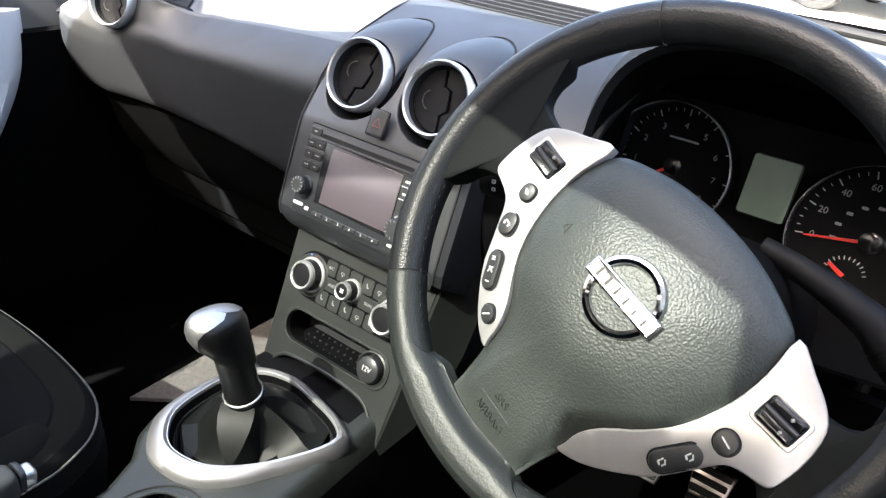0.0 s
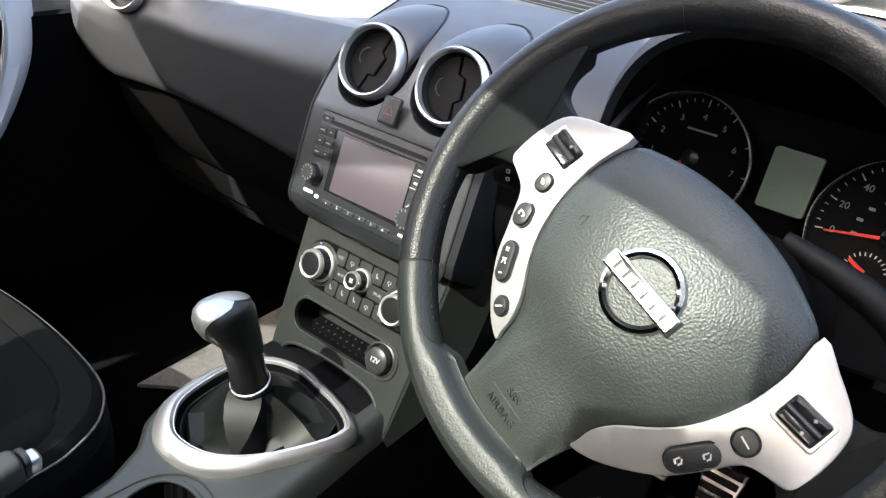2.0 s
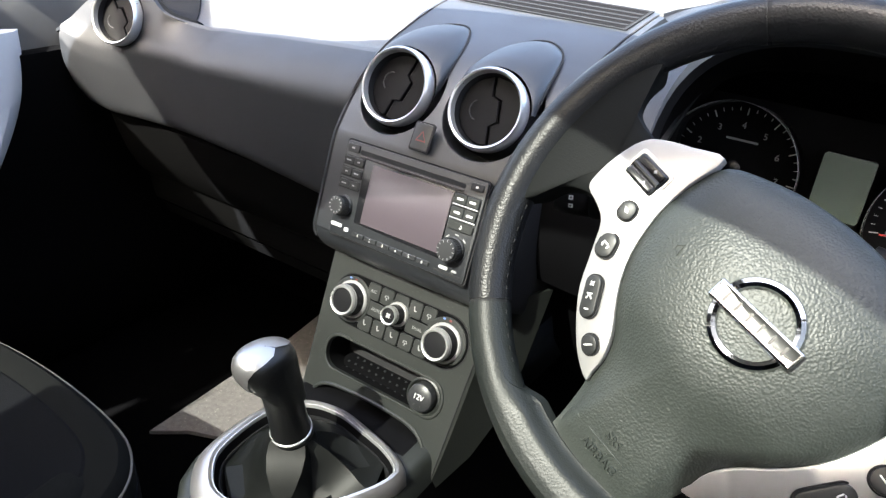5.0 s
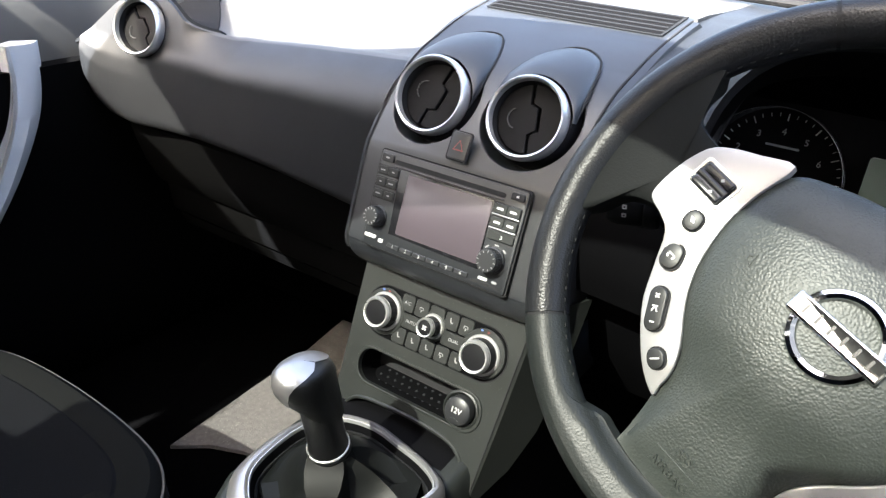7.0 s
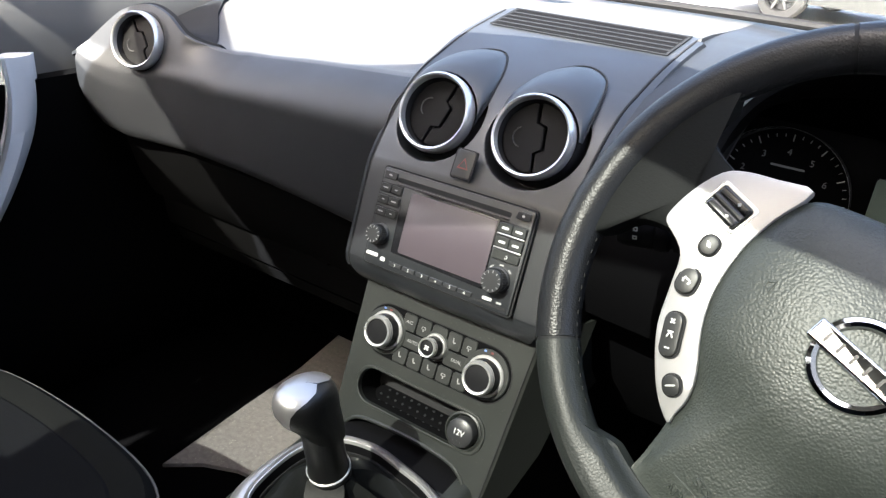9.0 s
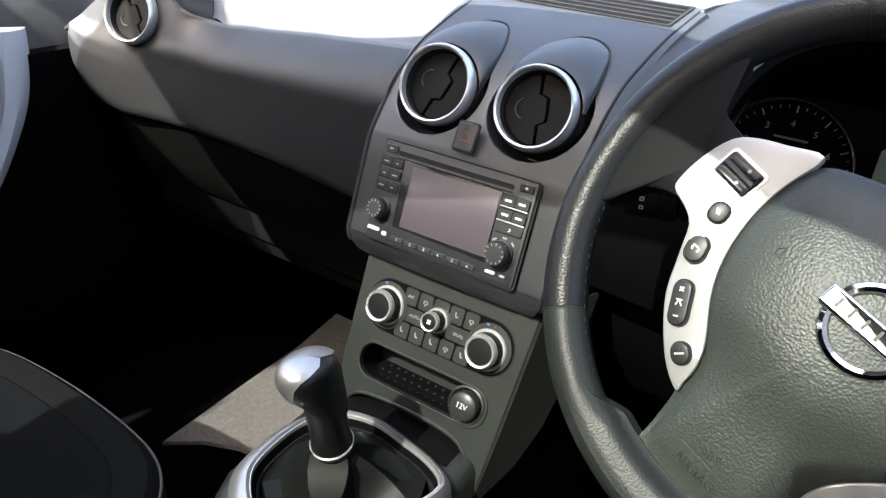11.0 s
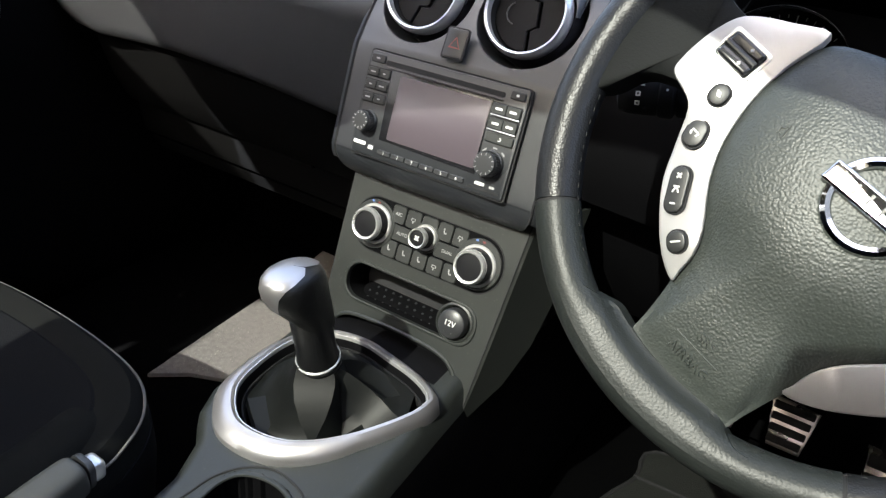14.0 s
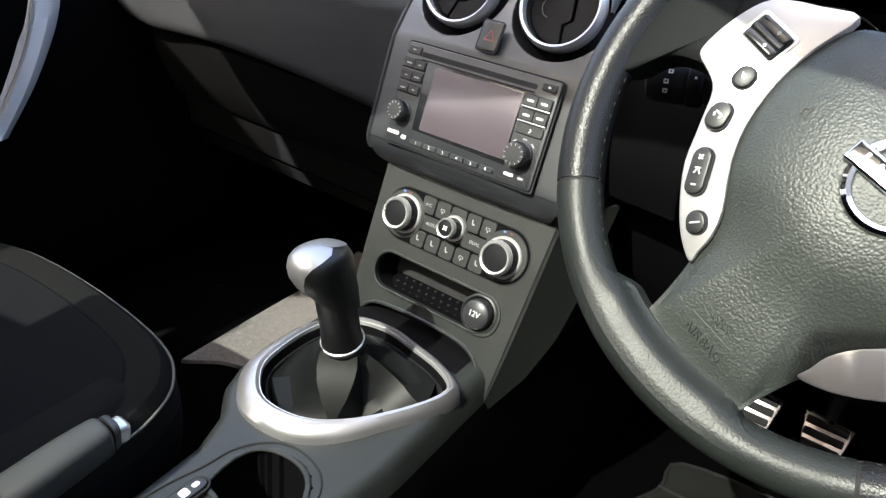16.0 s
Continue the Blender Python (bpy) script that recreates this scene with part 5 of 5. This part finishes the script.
part("badge_ring", revolve([(0.0202, -0.002), (0.0204, 0.0020), (0.0213, 0.0036), (0.0237, 0.0046), (0.0261, 0.0034), (0.0270, 0.0012), (0.0270, -0.003)], BM, 64), CHROME, wheel, "chrome ring emblem")
bar = part("badge_bar", plate(rrect(0.0605, 0.0132, 0.0012, 3), 0.0062, BM @ Matrix.Translation((0, 0, -0.0005)), 0.0018, 3), CHROME, wheel, "plain chrome emblem bar")
for i in range(6):
    part("badge_mark", plate(rrect(0.0018, 0.0066, 0.0005, 2, -0.0212 + 0.0085 * i, 0.0), 0.0004, BM @ Matrix.Translation((0, 0, 0.0055))), GLOSSBLACK, bar, smooth=False)

def lean(x, y):
    """How far a switch panel's arm falls away outwards from the cover."""
    return 0.34 * max(0.0, math.hypot(x, y + 0.005) - 0.090) * min(1.0, max(0.0, (-0.026 - y) / 0.03))


# silver switch panels: outline for the left, with x negative
trim = [(-0.0840, 0.0535), (-0.1040, 0.0460), (-0.1210, 0.0380), (-0.1315, 0.0285), (-0.1370, 0.0100), (-0.1380, -0.0090), (-0.1350, -0.0175), (-0.1230, -0.0215), (-0.1125, -0.0275), (-0.1040, -0.0455), (-0.0930, -0.0680), (-0.0755, -0.0875), (-0.0590, -0.1010), (-0.0440, -0.1075), (-0.0445, -0.1000), (-0.0455, -0.0880), (-0.0525, -0.0730), (-0.0700, -0.0510), (-0.0815, -0.0290), (-0.0880, -0.0005), (-0.0880, 0.0265)]
for s in (1, -1):
    t2 = curve2([(x * s, y) for x, y in trim], 3)
    pb = plate(t2, 0.0105, Matrix.Translation((0, 0, 0.004)), 0.0012, 2)
    for v in pb.verts:
        v.co.z -= lean(v.co.x, v.co.y)
    pb.transform(WH)
    pan = part("switch_panel", pb, SILVER, wheel, "satin silver switch panel")
    # rocker in a dark well with a bright edge
    rk = WH @ shift(s * -0.1125, 0.0145, 0.0125, s * -4)
    part("rocker_rim", band(rrect(0.0250, 0.0175, 0.002, 3), rrect(0.0300, 0.0225, 0.003, 3), (0.0, 0.0030), rk), RINGSILVER, pan)
    part("rocker_well", plate(rrect(0.0250, 0.0175, 0.002, 3), 0.0026, rk), SEAM, pan)
    for dy in (-0.0050, 0.0050):
        part("rocker_half", rbox(0.0235, 0.0078, 0.006, 0.002, rk @ Matrix.Translation((0, dy, 0.0025)) @ Matrix.Rotation(radians(-14 if dy < 0 else 14), 4, "X")), GLOSSBLACK, pan)
        part("mark", rbox(0.0020, 0.0020, 0.0004, 0, rk @ Matrix.Translation((0.004, dy, 0.0062)) @ Matrix.Rotation(radians(45), 4, "Z")), GREYPRINT, pan, smooth=False)
    part("rocker_bar", tube([rk @ Vector((-0.0115, 0, 0.0045)), rk @ Vector((0.0115, 0, 0.0045))], 0.0022, 10, up=(0, 0.9, 0.3)), BUTTON, pan)


def wheel_button(x, y, w, h, turn, marks=(), s=-1):
    out = Vector((x, y + 0.005, 0)).normalized()
    tip = math.atan((lean(x + out.x * 0.004, y + out.y * 0.004) - lean(x - out.x * 0.004, y - out.y * 0.004)) / 0.008)
    m = WH @ Matrix.Translation((x, y, 0.0143 - lean(x, y))) @ Matrix.Rotation(tip, 4, Vector((-out.y, out.x, 0))) @ Matrix.Rotation(radians(turn), 4, "Z")
    part("button_gap", plate(rrect(w + 0.0026, h + 0.0022, min(w, h) / 2 + 0.0008, 7), 0.0006, m), SEAM, wheel)
    b = part("button", plate(rrect(w, h, min(w, h) / 2 - 0.0002, 7), 0.0030, m, 0.0011), LEAD, wheel, "satin dark wheel button")
    for mx, my, mw, mh, rot in marks:
        part("mark", plate(rrect(mw, mh, min(mw, mh) * 0.4, 3), 0.0034, m @ shift(mx, my, 0, rot)), WHITE, b, smooth=False)


def cross(y):
    return [(0, y, 0.0040, 0.0011, 45), (0, y, 0.0040, 0.0011, -45)]


def wedge(y):
    return [(-0.0011, y, 0.0042, 0.0009, 62), (0.0011, y, 0.0042, 0.0009, -62), (0, y + 0.0019, 0.0042, 0.0009, 0)]


def curl(y):
    return [(-0.0016, y, 0.0009, 0.0040, 12), (0.0006, y + 0.0020, 0.0036, 0.0009, -18), (0.0020, y + 0.0004, 0.0009, 0.0026, 20), (0.0, y - 0.0018, 0.0030, 0.0012, 0)]


wheel_button(-0.1037, -0.0107, 0.0108, 0.0128, 6, [(-0.0010, 0.0002, 0.0012, 0.0040, 28), (0.0006, 0.0, 0.0010, 0.0034, 28)])
wheel_button(-0.0972, -0.0358, 0.0125, 0.0168, 16, [(0.0, 0.0012, 0.0048, 0.0011, -18), (-0.0022, -0.0003, 0.0013, 0.0026, 12), (0.0022, -0.0010, 0.0013, 0.0026, -30)])
wheel_button(-0.0802, -0.0664, 0.0122, 0.0285, 32, cross(0.0085) + wedge(-0.0002) + [(0, -0.0088, 0.0036, 0.0010, 0)])
wheel_button(-0.0576, -0.0885, 0.0118, 0.0132, 48, [(0, 0.0, 0.0066, 0.0010, 0)])
wheel_button(0.1040, -0.0175, 0.0145, 0.0145, -10, [(0, 0.0, 0.0080, 0.0010, 0)])
wheel_button(0.0934, -0.0475, 0.0145, 0.0335, -26, curl(0.0085) + curl(-0.0085))

# ---- steering column, stalks ----
column = thing("steering_column", (0.374, -0.06, 0.93), "dark plastic steering column shroud with control stalks", "steering column")
CA = radians(32)
caxis = Vector((0, math.cos(CA), -math.sin(CA)))
rows = []
for d, rx, rz in ((0.050, 0.060, 0.050), (0.060, 0.072, 0.058), (0.10, 0.080, 0.066), (0.16, 0.085, 0.075), (0.24, 0.09, 0.085), (0.32, 0.09, 0.09)):
    c = Vector((0.374, -0.122, 1.045)) + caxis * d
    rows.append([c + Vector((rx * math.copysign(abs(math.cos(a)) ** 0.7, math.cos(a)), rz * math.sin(a) * math.sin(CA), rz * math.sin(a) * math.cos(CA))) for a in ANG[::2]])
part("shroud", loft(rows, closed=True, caps=True), KNEE, column, "black moulded column shroud")


def stalk(pts, radii, ring, marks):
    """A tapered arm with a ribbed ring and a turning end; the marks face the driver."""
    st = part("stalk", tube(pts, radii, 18), CAP, column, "dark control stalk")
    d = (pts[-1] - pts[-3]).normalized()
    u = (Vector((0, -0.9, 0.44)) - d * d.dot(Vector((0, -0.9, 0.44)))).normalized()
    v = d.cross(u)
    tip = Matrix(((u.x, v.x, d.x, pts[-1].x), (u.y, v.y, d.y, pts[-1].y), (u.z, v.z, d.z, pts[-1].z), (0, 0, 0, 1)))
    r = ring
    part("stalk_neck", revolve([(r * 0.80, -0.002), (r * 0.80, 0.004)], tip, 28), SEAM, st)
    part("stalk_ring", revolve([(r * 0.82, 0.002), (r, 0.004), (r * 1.02, 0.008), (r, 0.013), (r * 0.90, 0.0145)], tip, 32), CAP, st)
    part("stalk_end", revolve([(r * 0.90, 0.0145), (r * 0.97, 0.0165), (r * 0.98, 0.036), (r * 0.88, 0.042), (r * 0.5, 0.0445), (0, 0.045)], tip, 32), CAP, st, "turning end of the stalk")
    for zz, aa, w, h in marks:
        part("mark", rbox(0.0006, w, h, 0, tip @ Matrix.Rotation(radians(aa), 4, "Z") @ Matrix.Translation((r * 1.02 if zz < 0.014 else r * 0.99, 0, zz))), WHITE, st, smooth=False)
        if w > 0.002:
            part("mark", rbox(0.0008, w * 0.4, h * 0.4, 0, tip @ Matrix.Rotation(radians(aa), 4, "Z") @ Matrix.Translation((r * 1.02 if zz < 0.014 else r * 0.99, 0, zz))), CAP, st, smooth=False)


sx = column.location.x
arm = spline([(sx - 0.015, -0.026, 1.056), (sx - 0.07, -0.030, 1.053), (sx - 0.105, -0.036, 1.049), (sx - 0.140, -0.042, 1.046)], 6)
stalk(arm, [0.0185 - 0.0035 * i / (len(arm) - 1) for i in range(len(arm))], 0.0165, [(0.028, -38, 0.0032, 0.0034), (0.028, -14, 0.0034, 0.0034), (0.026, 12, 0.0030, 0.0034), (0.024, 36, 0.0034, 0.0026), (0.008, 2, 0.0016, 0.0016), (-0.006, 20, 0.0030, 0.0030), (-0.010, -8, 0.0024, 0.0024), (-0.014, 6, 0.0024, 0.0024)])
arm = spline([(sx + 0.040, -0.002, 1.045), (sx + 0.085, -0.004, 1.034), (sx + 0.125, -0.008, 1.020), (sx + 0.140, -0.010, 1.010)], 6)
stalk(arm, [0.008 + 0.0085 * i / (len(arm) - 1) for i in range(len(arm))], 0.0165, [(0.020 + 0.003 * (k % 2), -58 + 17 * k, 0.0010, 0.0034) for k in range(7)])

# ---- instrument cluster under its hood ----
clus = thing("instrument_cluster", (0.39, 0.20, 0.93), "instrument cluster with two chrome-rimmed dials and a grey-green display", "instruments")
IF = face_frame(0.366, 0.205, 1.0005, 14)
part("backing", plate(rrect(0.40, 0.16, 0.05, 8), 0.004, IF @ Matrix.Translation((0, 0, -0.046))), DIALFACE, clus, "matt black dial board")


def gauge(x, y, r, start, sweep, count, words, name, at, sunk):
    """A dial sunk in a tube; its figures stand on a ring at a share of the radius."""
    rim = IF @ Matrix.Translation((x, y, 0))
    m = rim @ Matrix.Translation((0, 0, -sunk))
    g = part(name, revolve([(r, -0.006), (r, -0.001), (0, -0.001)], m, 48), DIALFACE, clus, "black dial with white figures")
    part("tube", revolve([(r, -sunk - 0.004), (r, 0.002)], rim, 48), DIALFACE, g, "black tube round the dial")
    part("bezel", revolve([(r * 0.998, -0.004), (r * 1.000, 0.004), (r * 1.008, 0.0056), (r * 1.017, 0.004), (r * 1.019, -0.004), (r * 0.998, -0.004)], rim, 64), BEZEL, g, "thin chrome bezel")
    for i in range(count * 4 - 3):
        step = 4
        a = radians(start - sweep * i / ((count - 1) * step))
        big = i % step == 0
        ln = 0.0075 if big else 0.0035
        part("tick", rbox(ln, 0.0011 if big else 0.0006, 0.0004, 0, m @ Matrix.Rotation(a, 4, "Z") @ Matrix.Translation((r * 0.93 - ln / 2, 0, 0.0002))), WHITE, g, smooth=False)
    for i, wd in enumerate(words):
        if not wd:
            continue
        a = radians(start - sweep * i / (count - 1))
        lettering("figure", wd, 0.0095, m @ Matrix.Translation((r * at * math.cos(a), r * at * math.sin(a), 0.0002)), GREYPRINT, g, 0.0002)
    return g, m


tach, tm = gauge(-0.109, 0.004, 0.070, 215, 250, 9, ["", "1", "2", "3", "4", "5", "6", "7", "8"], "tachometer", 0.66, 0.034)
part("mark", plate(rrect(0.034, 0.0022, 0.0008, 2, 0.002, 0.031), 0.0003, tm), GREYPRINT, tach, smooth=False)
ndl = [(0, -0.0018), (0.050, -0.0006), (0.050, 0.0006), (0, 0.0018)]
part("needle", plate(ndl, 0.0012, tm @ Matrix.Rotation(radians(215), 4, "Z") @ Matrix.Translation((0, 0, 0.004))), NEEDLE, tach, "red needle", smooth=False)
part("needle_hub", revolve([(0.010, 0.002), (0.010, 0.006), (0.007, 0.0075), (0, 0.008)], tm, 24), GLOSSBLACK, tach)
speedo, sm = gauge(0.103, -0.009, 0.074, 190, 228, 9, ["0", "20", "40", "60", "80", "100", "120", "140", "160"], "speedometer", 0.72, 0.020)
part("needle", plate([(0, -0.0018), (0.060, -0.0007), (0.060, 0.0007), (0, 0.0018)], 0.0012, sm @ Matrix.Rotation(radians(191), 4, "Z") @ Matrix.Translation((0, 0, 0.004))), NEEDLE, speedo, "red needle", smooth=False)
part("needle_hub", revolve([(0.011, 0.002), (0.011, 0.006), (0.008, 0.0075), (0, 0.008)], sm, 24), GLOSSBLACK, speedo)
for i in range(10):
    a = radians(190 - 24 * i)
    part("mark", plate(rrect(0.006, 0.003, 0.0008, 2, 0.034 * math.cos(a), 0.034 * math.sin(a)), 0.0003, sm), GREYPRINT, speedo, smooth=False)
fm = sm @ Matrix.Translation((-0.012, -0.040, 0.0002))
part("fuel_arc", join(*[rbox(0.0035, 0.0011, 0.0004, 0, fm @ Matrix.Rotation(radians(20 + 14 * i), 4, "Z") @ Matrix.Translation((0.019, 0, 0))) for i in range(11)]), WHITE, speedo, smooth=False)
part("fuel_needle", plate([(0, -0.0025), (0.019, -0.0015), (0.019, 0.0015), (0, 0.0025)], 0.001, fm @ Matrix.Rotation(radians(150), 4, "Z")), NEEDLE, speedo, smooth=False)
part("display", plate(rrect(0.047, 0.062, 0.003, 4, -0.002, 0.002), 0.012, IF @ Matrix.Translation((0.002, 0.012, -0.0155))), LCD, clus, "blank grey-green display")
# hood: a deep shell that arches over the dials
rows = []
for y, k, zt in ((0.245, 0.84, 0.0), (0.20, 0.90, 0.012), (0.14, 0.96, 0.032), (0.09, 1.0, 0.042), (0.062, 1.01, 0.041), (0.055, 0.99, 0.034), (0.066, 0.965, 0.030), (0.12, 0.93, 0.018), (0.20, 0.88, -0.004)):
    row = []
    for i in range(29):
        a = math.pi * (i / 28)
        wide = 0.205 * (1 - (0.23 if math.cos(a) > 0 else 0.0) * min(1.0, max(0.0, (0.22 - y) / 0.12)))
        row.append((0.370 - wide * k * math.copysign(abs(math.cos(a)) ** 0.75, math.cos(a)), y + 0.02 * abs(math.cos(a)), 0.985 + (0.157 + zt) * k * math.sin(a) ** 0.62))
    rows.append(row)
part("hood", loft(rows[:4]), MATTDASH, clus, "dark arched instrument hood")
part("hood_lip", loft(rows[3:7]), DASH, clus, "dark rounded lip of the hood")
# underside near black, the hood's inner shade put in the colour
part("hood_lining", loft(rows[6:]), KNEE, clus, "lining under the hood, near black for shade")
rows = []
for y, k in ((0.062, 0.975), (0.205, 0.88)):
    rows.append([(0.370 - 0.205 * k * s, y, z) for s, z in ((-1, 0.99), (-0.9, 0.935), (0, 0.915), (0.9, 0.935), (1, 0.99))])
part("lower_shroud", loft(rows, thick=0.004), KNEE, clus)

# ---- pedals ----
def pedal(x, y, z, w, h, tilt, name, label):
    m = face_frame(x, y, z, tilt)
    p = thing(name, (x, y, z - h / 2), label, "pedal", "pedals")
    part("arm", tube([(x, y + 0.02, z), (x, y + 0.10, z + 0.10), (x, y + 0.14, z + 0.24)], 0.010, 10, up=(1, 0, 0)), RUBBER, p)
    out = [(-w / 2, h / 2), (w / 2, h / 2 - 0.004), (w / 2 - 0.008, -h / 2), (-w / 2 + 0.012, -h / 2)]
    part("pad", plate(out, 0.012, m @ Matrix.Translation((0, 0, -0.012)), 0.003), STEEL, p, "polished steel pedal plate")
    for i in range(4):
        yy = h / 2 - h * (i + 0.75) / 4.4
        part("rubber_strip", plate(rrect(w * (0.84 - 0.05 * i), h * 0.155, 0.002, 3, 0, yy), 0.003, m, 0.001), RUBBER, p)


pedal(0.392, 0.30, 0.545, 0.062, 0.066, 38, "brake_pedal", "steel brake pedal with black rubber strips")
pedal(0.304, 0.30, 0.545, 0.062, 0.066, 38, "clutch_pedal", "steel clutch pedal with black rubber strips")
pedal(0.512, 0.30, 0.500, 0.050, 0.110, 42, "accelerator_pedal", "steel accelerator pedal with black rubber strips")

# ---- driver's floor mat ----
matl = curve2([(0.200, 0.08), (0.213, 0.164), (0.236, 0.225), (0.243, 0.29), (0.40, 0.315), (0.54, 0.30), (0.56, 0.0), (0.55, -0.20), (0.22, -0.20)], 4)
fmat = solid("floor_mat", plate(matl, 0.008, Matrix.Translation((0, 0, FLOOR_Z + 0.003)), 0.003), MAT, "grey woven mat in the driver's footwell", "floor mat")
part("binding", tube([(x, y, FLOOR_Z + 0.010) for x, y in matl], 0.0035, 8, closed=True), RUBBER, fmat, "black bound edge")
part("heel_ridge", tube([(0.232, 0.225, FLOOR_Z + 0.011), (0.30, 0.229, FLOOR_Z + 0.012), (0.50, 0.232, FLOOR_Z + 0.011)], 0.003, 8), RUBBER, fmat)

# ---- seats ----
def seat(cx, cy, label):
    """Front seat; s is the side on which the tunnel lies."""
    st = thing("car_seat", (cx, cy, FLOOR_Z), label, "car seat", "front seats")
    base = [(-0.245, -0.26), (-0.245, -0.05), (-0.245, 0.12), (-0.236, 0.175), (-0.205, 0.222), (-0.14, 0.252), (0.0, 0.262), (0.14, 0.252), (0.205, 0.222), (0.236, 0.175), (0.245, 0.12), (0.245, -0.05), (0.245, -0.26)]
    out = curve2(base, 5)
    m = Matrix.Translation((cx, cy, 0))
    body = dome(out, [(0.90, 0.52), (0.97, 0.54), (1.0, 0.60), (1.0, 0.655), (0.985, 0.672), (0.955, 0.680), (0.90, 0.681), (0.84, 0.676), (0.80, 0.655), (0.3, 0.640), (0.05, 0.640)], m, (0, 0))
    cush = part("cushion", body, BOLSTER, st, "grey cloth border of the cushion")
    part("cushion_centre", dome(out, [(0.845, 0.66), (0.85, 0.675), (0.83, 0.678), (0.78, 0.674), (0.60, 0.664), (0.3, 0.658), (0.05, 0.657)], m, (0, 0)), CLOTH, cush, "dark blue-black cloth centre")
    part("side_cloth", dome(out, [(0.905, 0.515), (0.976, 0.538), (1.006, 0.60), (1.005, 0.640)], m, (0, 0)), CLOTH, st)
    ring = [(cx + x * 0.995, cy + y * 0.995, 0.668) for x, y in out]
    part("piping", tube(ring, 0.0015, 8, closed=True), PIPING, cush, "pale piping along the cushion's edge")
    # bolster strips along the sides
    for k in (-1, 1):
        path = spline([(cx + k * 0.212, -0.72, 0.690), (cx + k * 0.212, -0.50, 0.688), (cx + k * 0.200, -0.36, 0.684), (cx + k * 0.17, -0.29, 0.664)], 6)
        part("bolster", tube(path, 0.028, 14, flat=0.42), BOLSTER, cush, "grey cloth side bolster")
    rows = []
    for z, y, w, d in ((0.66, -0.74, 0.23, 0.055), (0.80, -0.775, 0.25, 0.065), (1.00, -0.83, 0.25, 0.062), (1.18, -0.885, 0.23, 0.055), (1.29, -0.91, 0.17, 0.04), (1.305, -0.915, 0.10, 0.02)):
        rows.append([(cx + w * math.copysign(abs(math.cos(a)) ** 0.6, math.cos(a)), y + d * math.copysign(abs(math.sin(a)) ** 0.8, math.sin(a)), z) for a in ANG[::2]])
    part("backrest", loft(rows, closed=True, caps=True), CLOTH, st, "dark cloth backrest")
    part("headrest", rbox(0.22, 0.09, 0.18, 0.04, Matrix.Translation((cx, -0.93, 1.365))), CLOTH, st)
    for k in (-0.06, 0.06):
        part("headrest_post", tube([(cx + k, -0.905, 1.26), (cx + k, -0.925, 1.34)], 0.006, 8, up=(1, 0, 0)), CHROME, st)
    part("plinth", rbox(0.40, 0.46, 0.12, 0.01, Matrix.Translation((cx, -0.48, 0.462))), SEAM, st)


seat(-0.375, -0.47, "dark cloth passenger seat with grey bolsters and pale piping")
seat(0.366, -0.408, "dark cloth driver's seat with grey bolsters and pale piping")

# ---- outside ----
bm = bmesh.new()
bmesh.ops.create_grid(bm, x_segments=20, y_segments=20, size=300)
for v in bm.verts:
    v.co.z = 0.0
solid("ground", bm, CONCRETE, "pale sunlit concrete yard", "ground", kind="structure")


def parked_car(x, y, turn):
    M = Matrix.Translation((x, y, 0)) @ Matrix.Rotation(radians(turn), 4, "Z")
    car = thing("parked_car", (x, y, 0), "dark grey parked hatchback seen side-on", "car")
    SITE[car.name] = Matrix.Translation((x, y, 0))
    body = [(-2.05, 0.32), (-2.1, 0.55), (-2.0, 0.78), (-1.2, 0.95), (-0.6, 1.40), (0.3, 1.48), (1.3, 1.40), (1.9, 1.0), (2.05, 0.9), (2.08, 0.5), (2.0, 0.28), (-1.9, 0.22)]
    o = curve2(body, 4)
    rows = []
    for yy, k in ((-0.86, 0.90), (-0.88, 0.97), (-0.80, 1.0), (0.80, 1.0), (0.88, 0.97), (0.86, 0.90)):
        rows.append([(px, yy * (1 - 0.16 * max(0, pz - 0.95)), 0.22 + (pz - 0.22) * k) for px, pz in o])
    b = loft(rows, closed=True, caps=True)
    b.transform(M)
    part("body", b, CARPAINT, car)
    for s in (-1, 1):
        win = [(-0.95, 1.02), (-0.45, 1.34), (0.3, 1.40), (1.15, 1.33), (1.45, 1.04)]
        part("window", plate(win, 0.02, M @ Matrix(((1, 0, 0, 0), (0, 0, s, s * 0.80), (0, 1, 0, 0), (0, 0, 0, 1)))), CARGLASS, car)
        part("sill", rbox(3.0, 0.05, 0.06, 0.02, M @ Matrix.Translation((0, s * 0.87, 0.62))), ALLOY, car, "pale rubbing strip")
        for wx in (-1.30, 1.28):
            wm = M @ Matrix.Translation((wx, s * 0.86, 0.31)) @ Matrix.Rotation(radians(-90 * s), 4, "X")
            w = part("wheel", revolve([(0.21, -0.12), (0.29, -0.11), (0.31, -0.08), (0.31, 0.04), (0.29, 0.065), (0.215, 0.07), (0.205, 0.04)], wm, 40), TYRE, car)
            part("rim", join(revolve([(0.20, 0.04), (0.215, 0.06), (0.205, 0.065), (0.19, 0.03)], wm, 36), revolve([(0.05, 0.02), (0.05, 0.05), (0, 0.055)], wm, 16), *[rbox(0.035, 0.17, 0.02, 0.006, wm @ Matrix.Rotation(2 * math.pi * i / 7, 4, "Z") @ Matrix.Translation((0, 0.115, 0.042)), 1) for i in range(7)]), ALLOY, w, "spoked alloy wheel")
            part("hub_dark", revolve([(0.19, -0.01), (0, -0.01)], wm, 24), SEAM, w)


parked_car(-0.05, 9.97, -12)
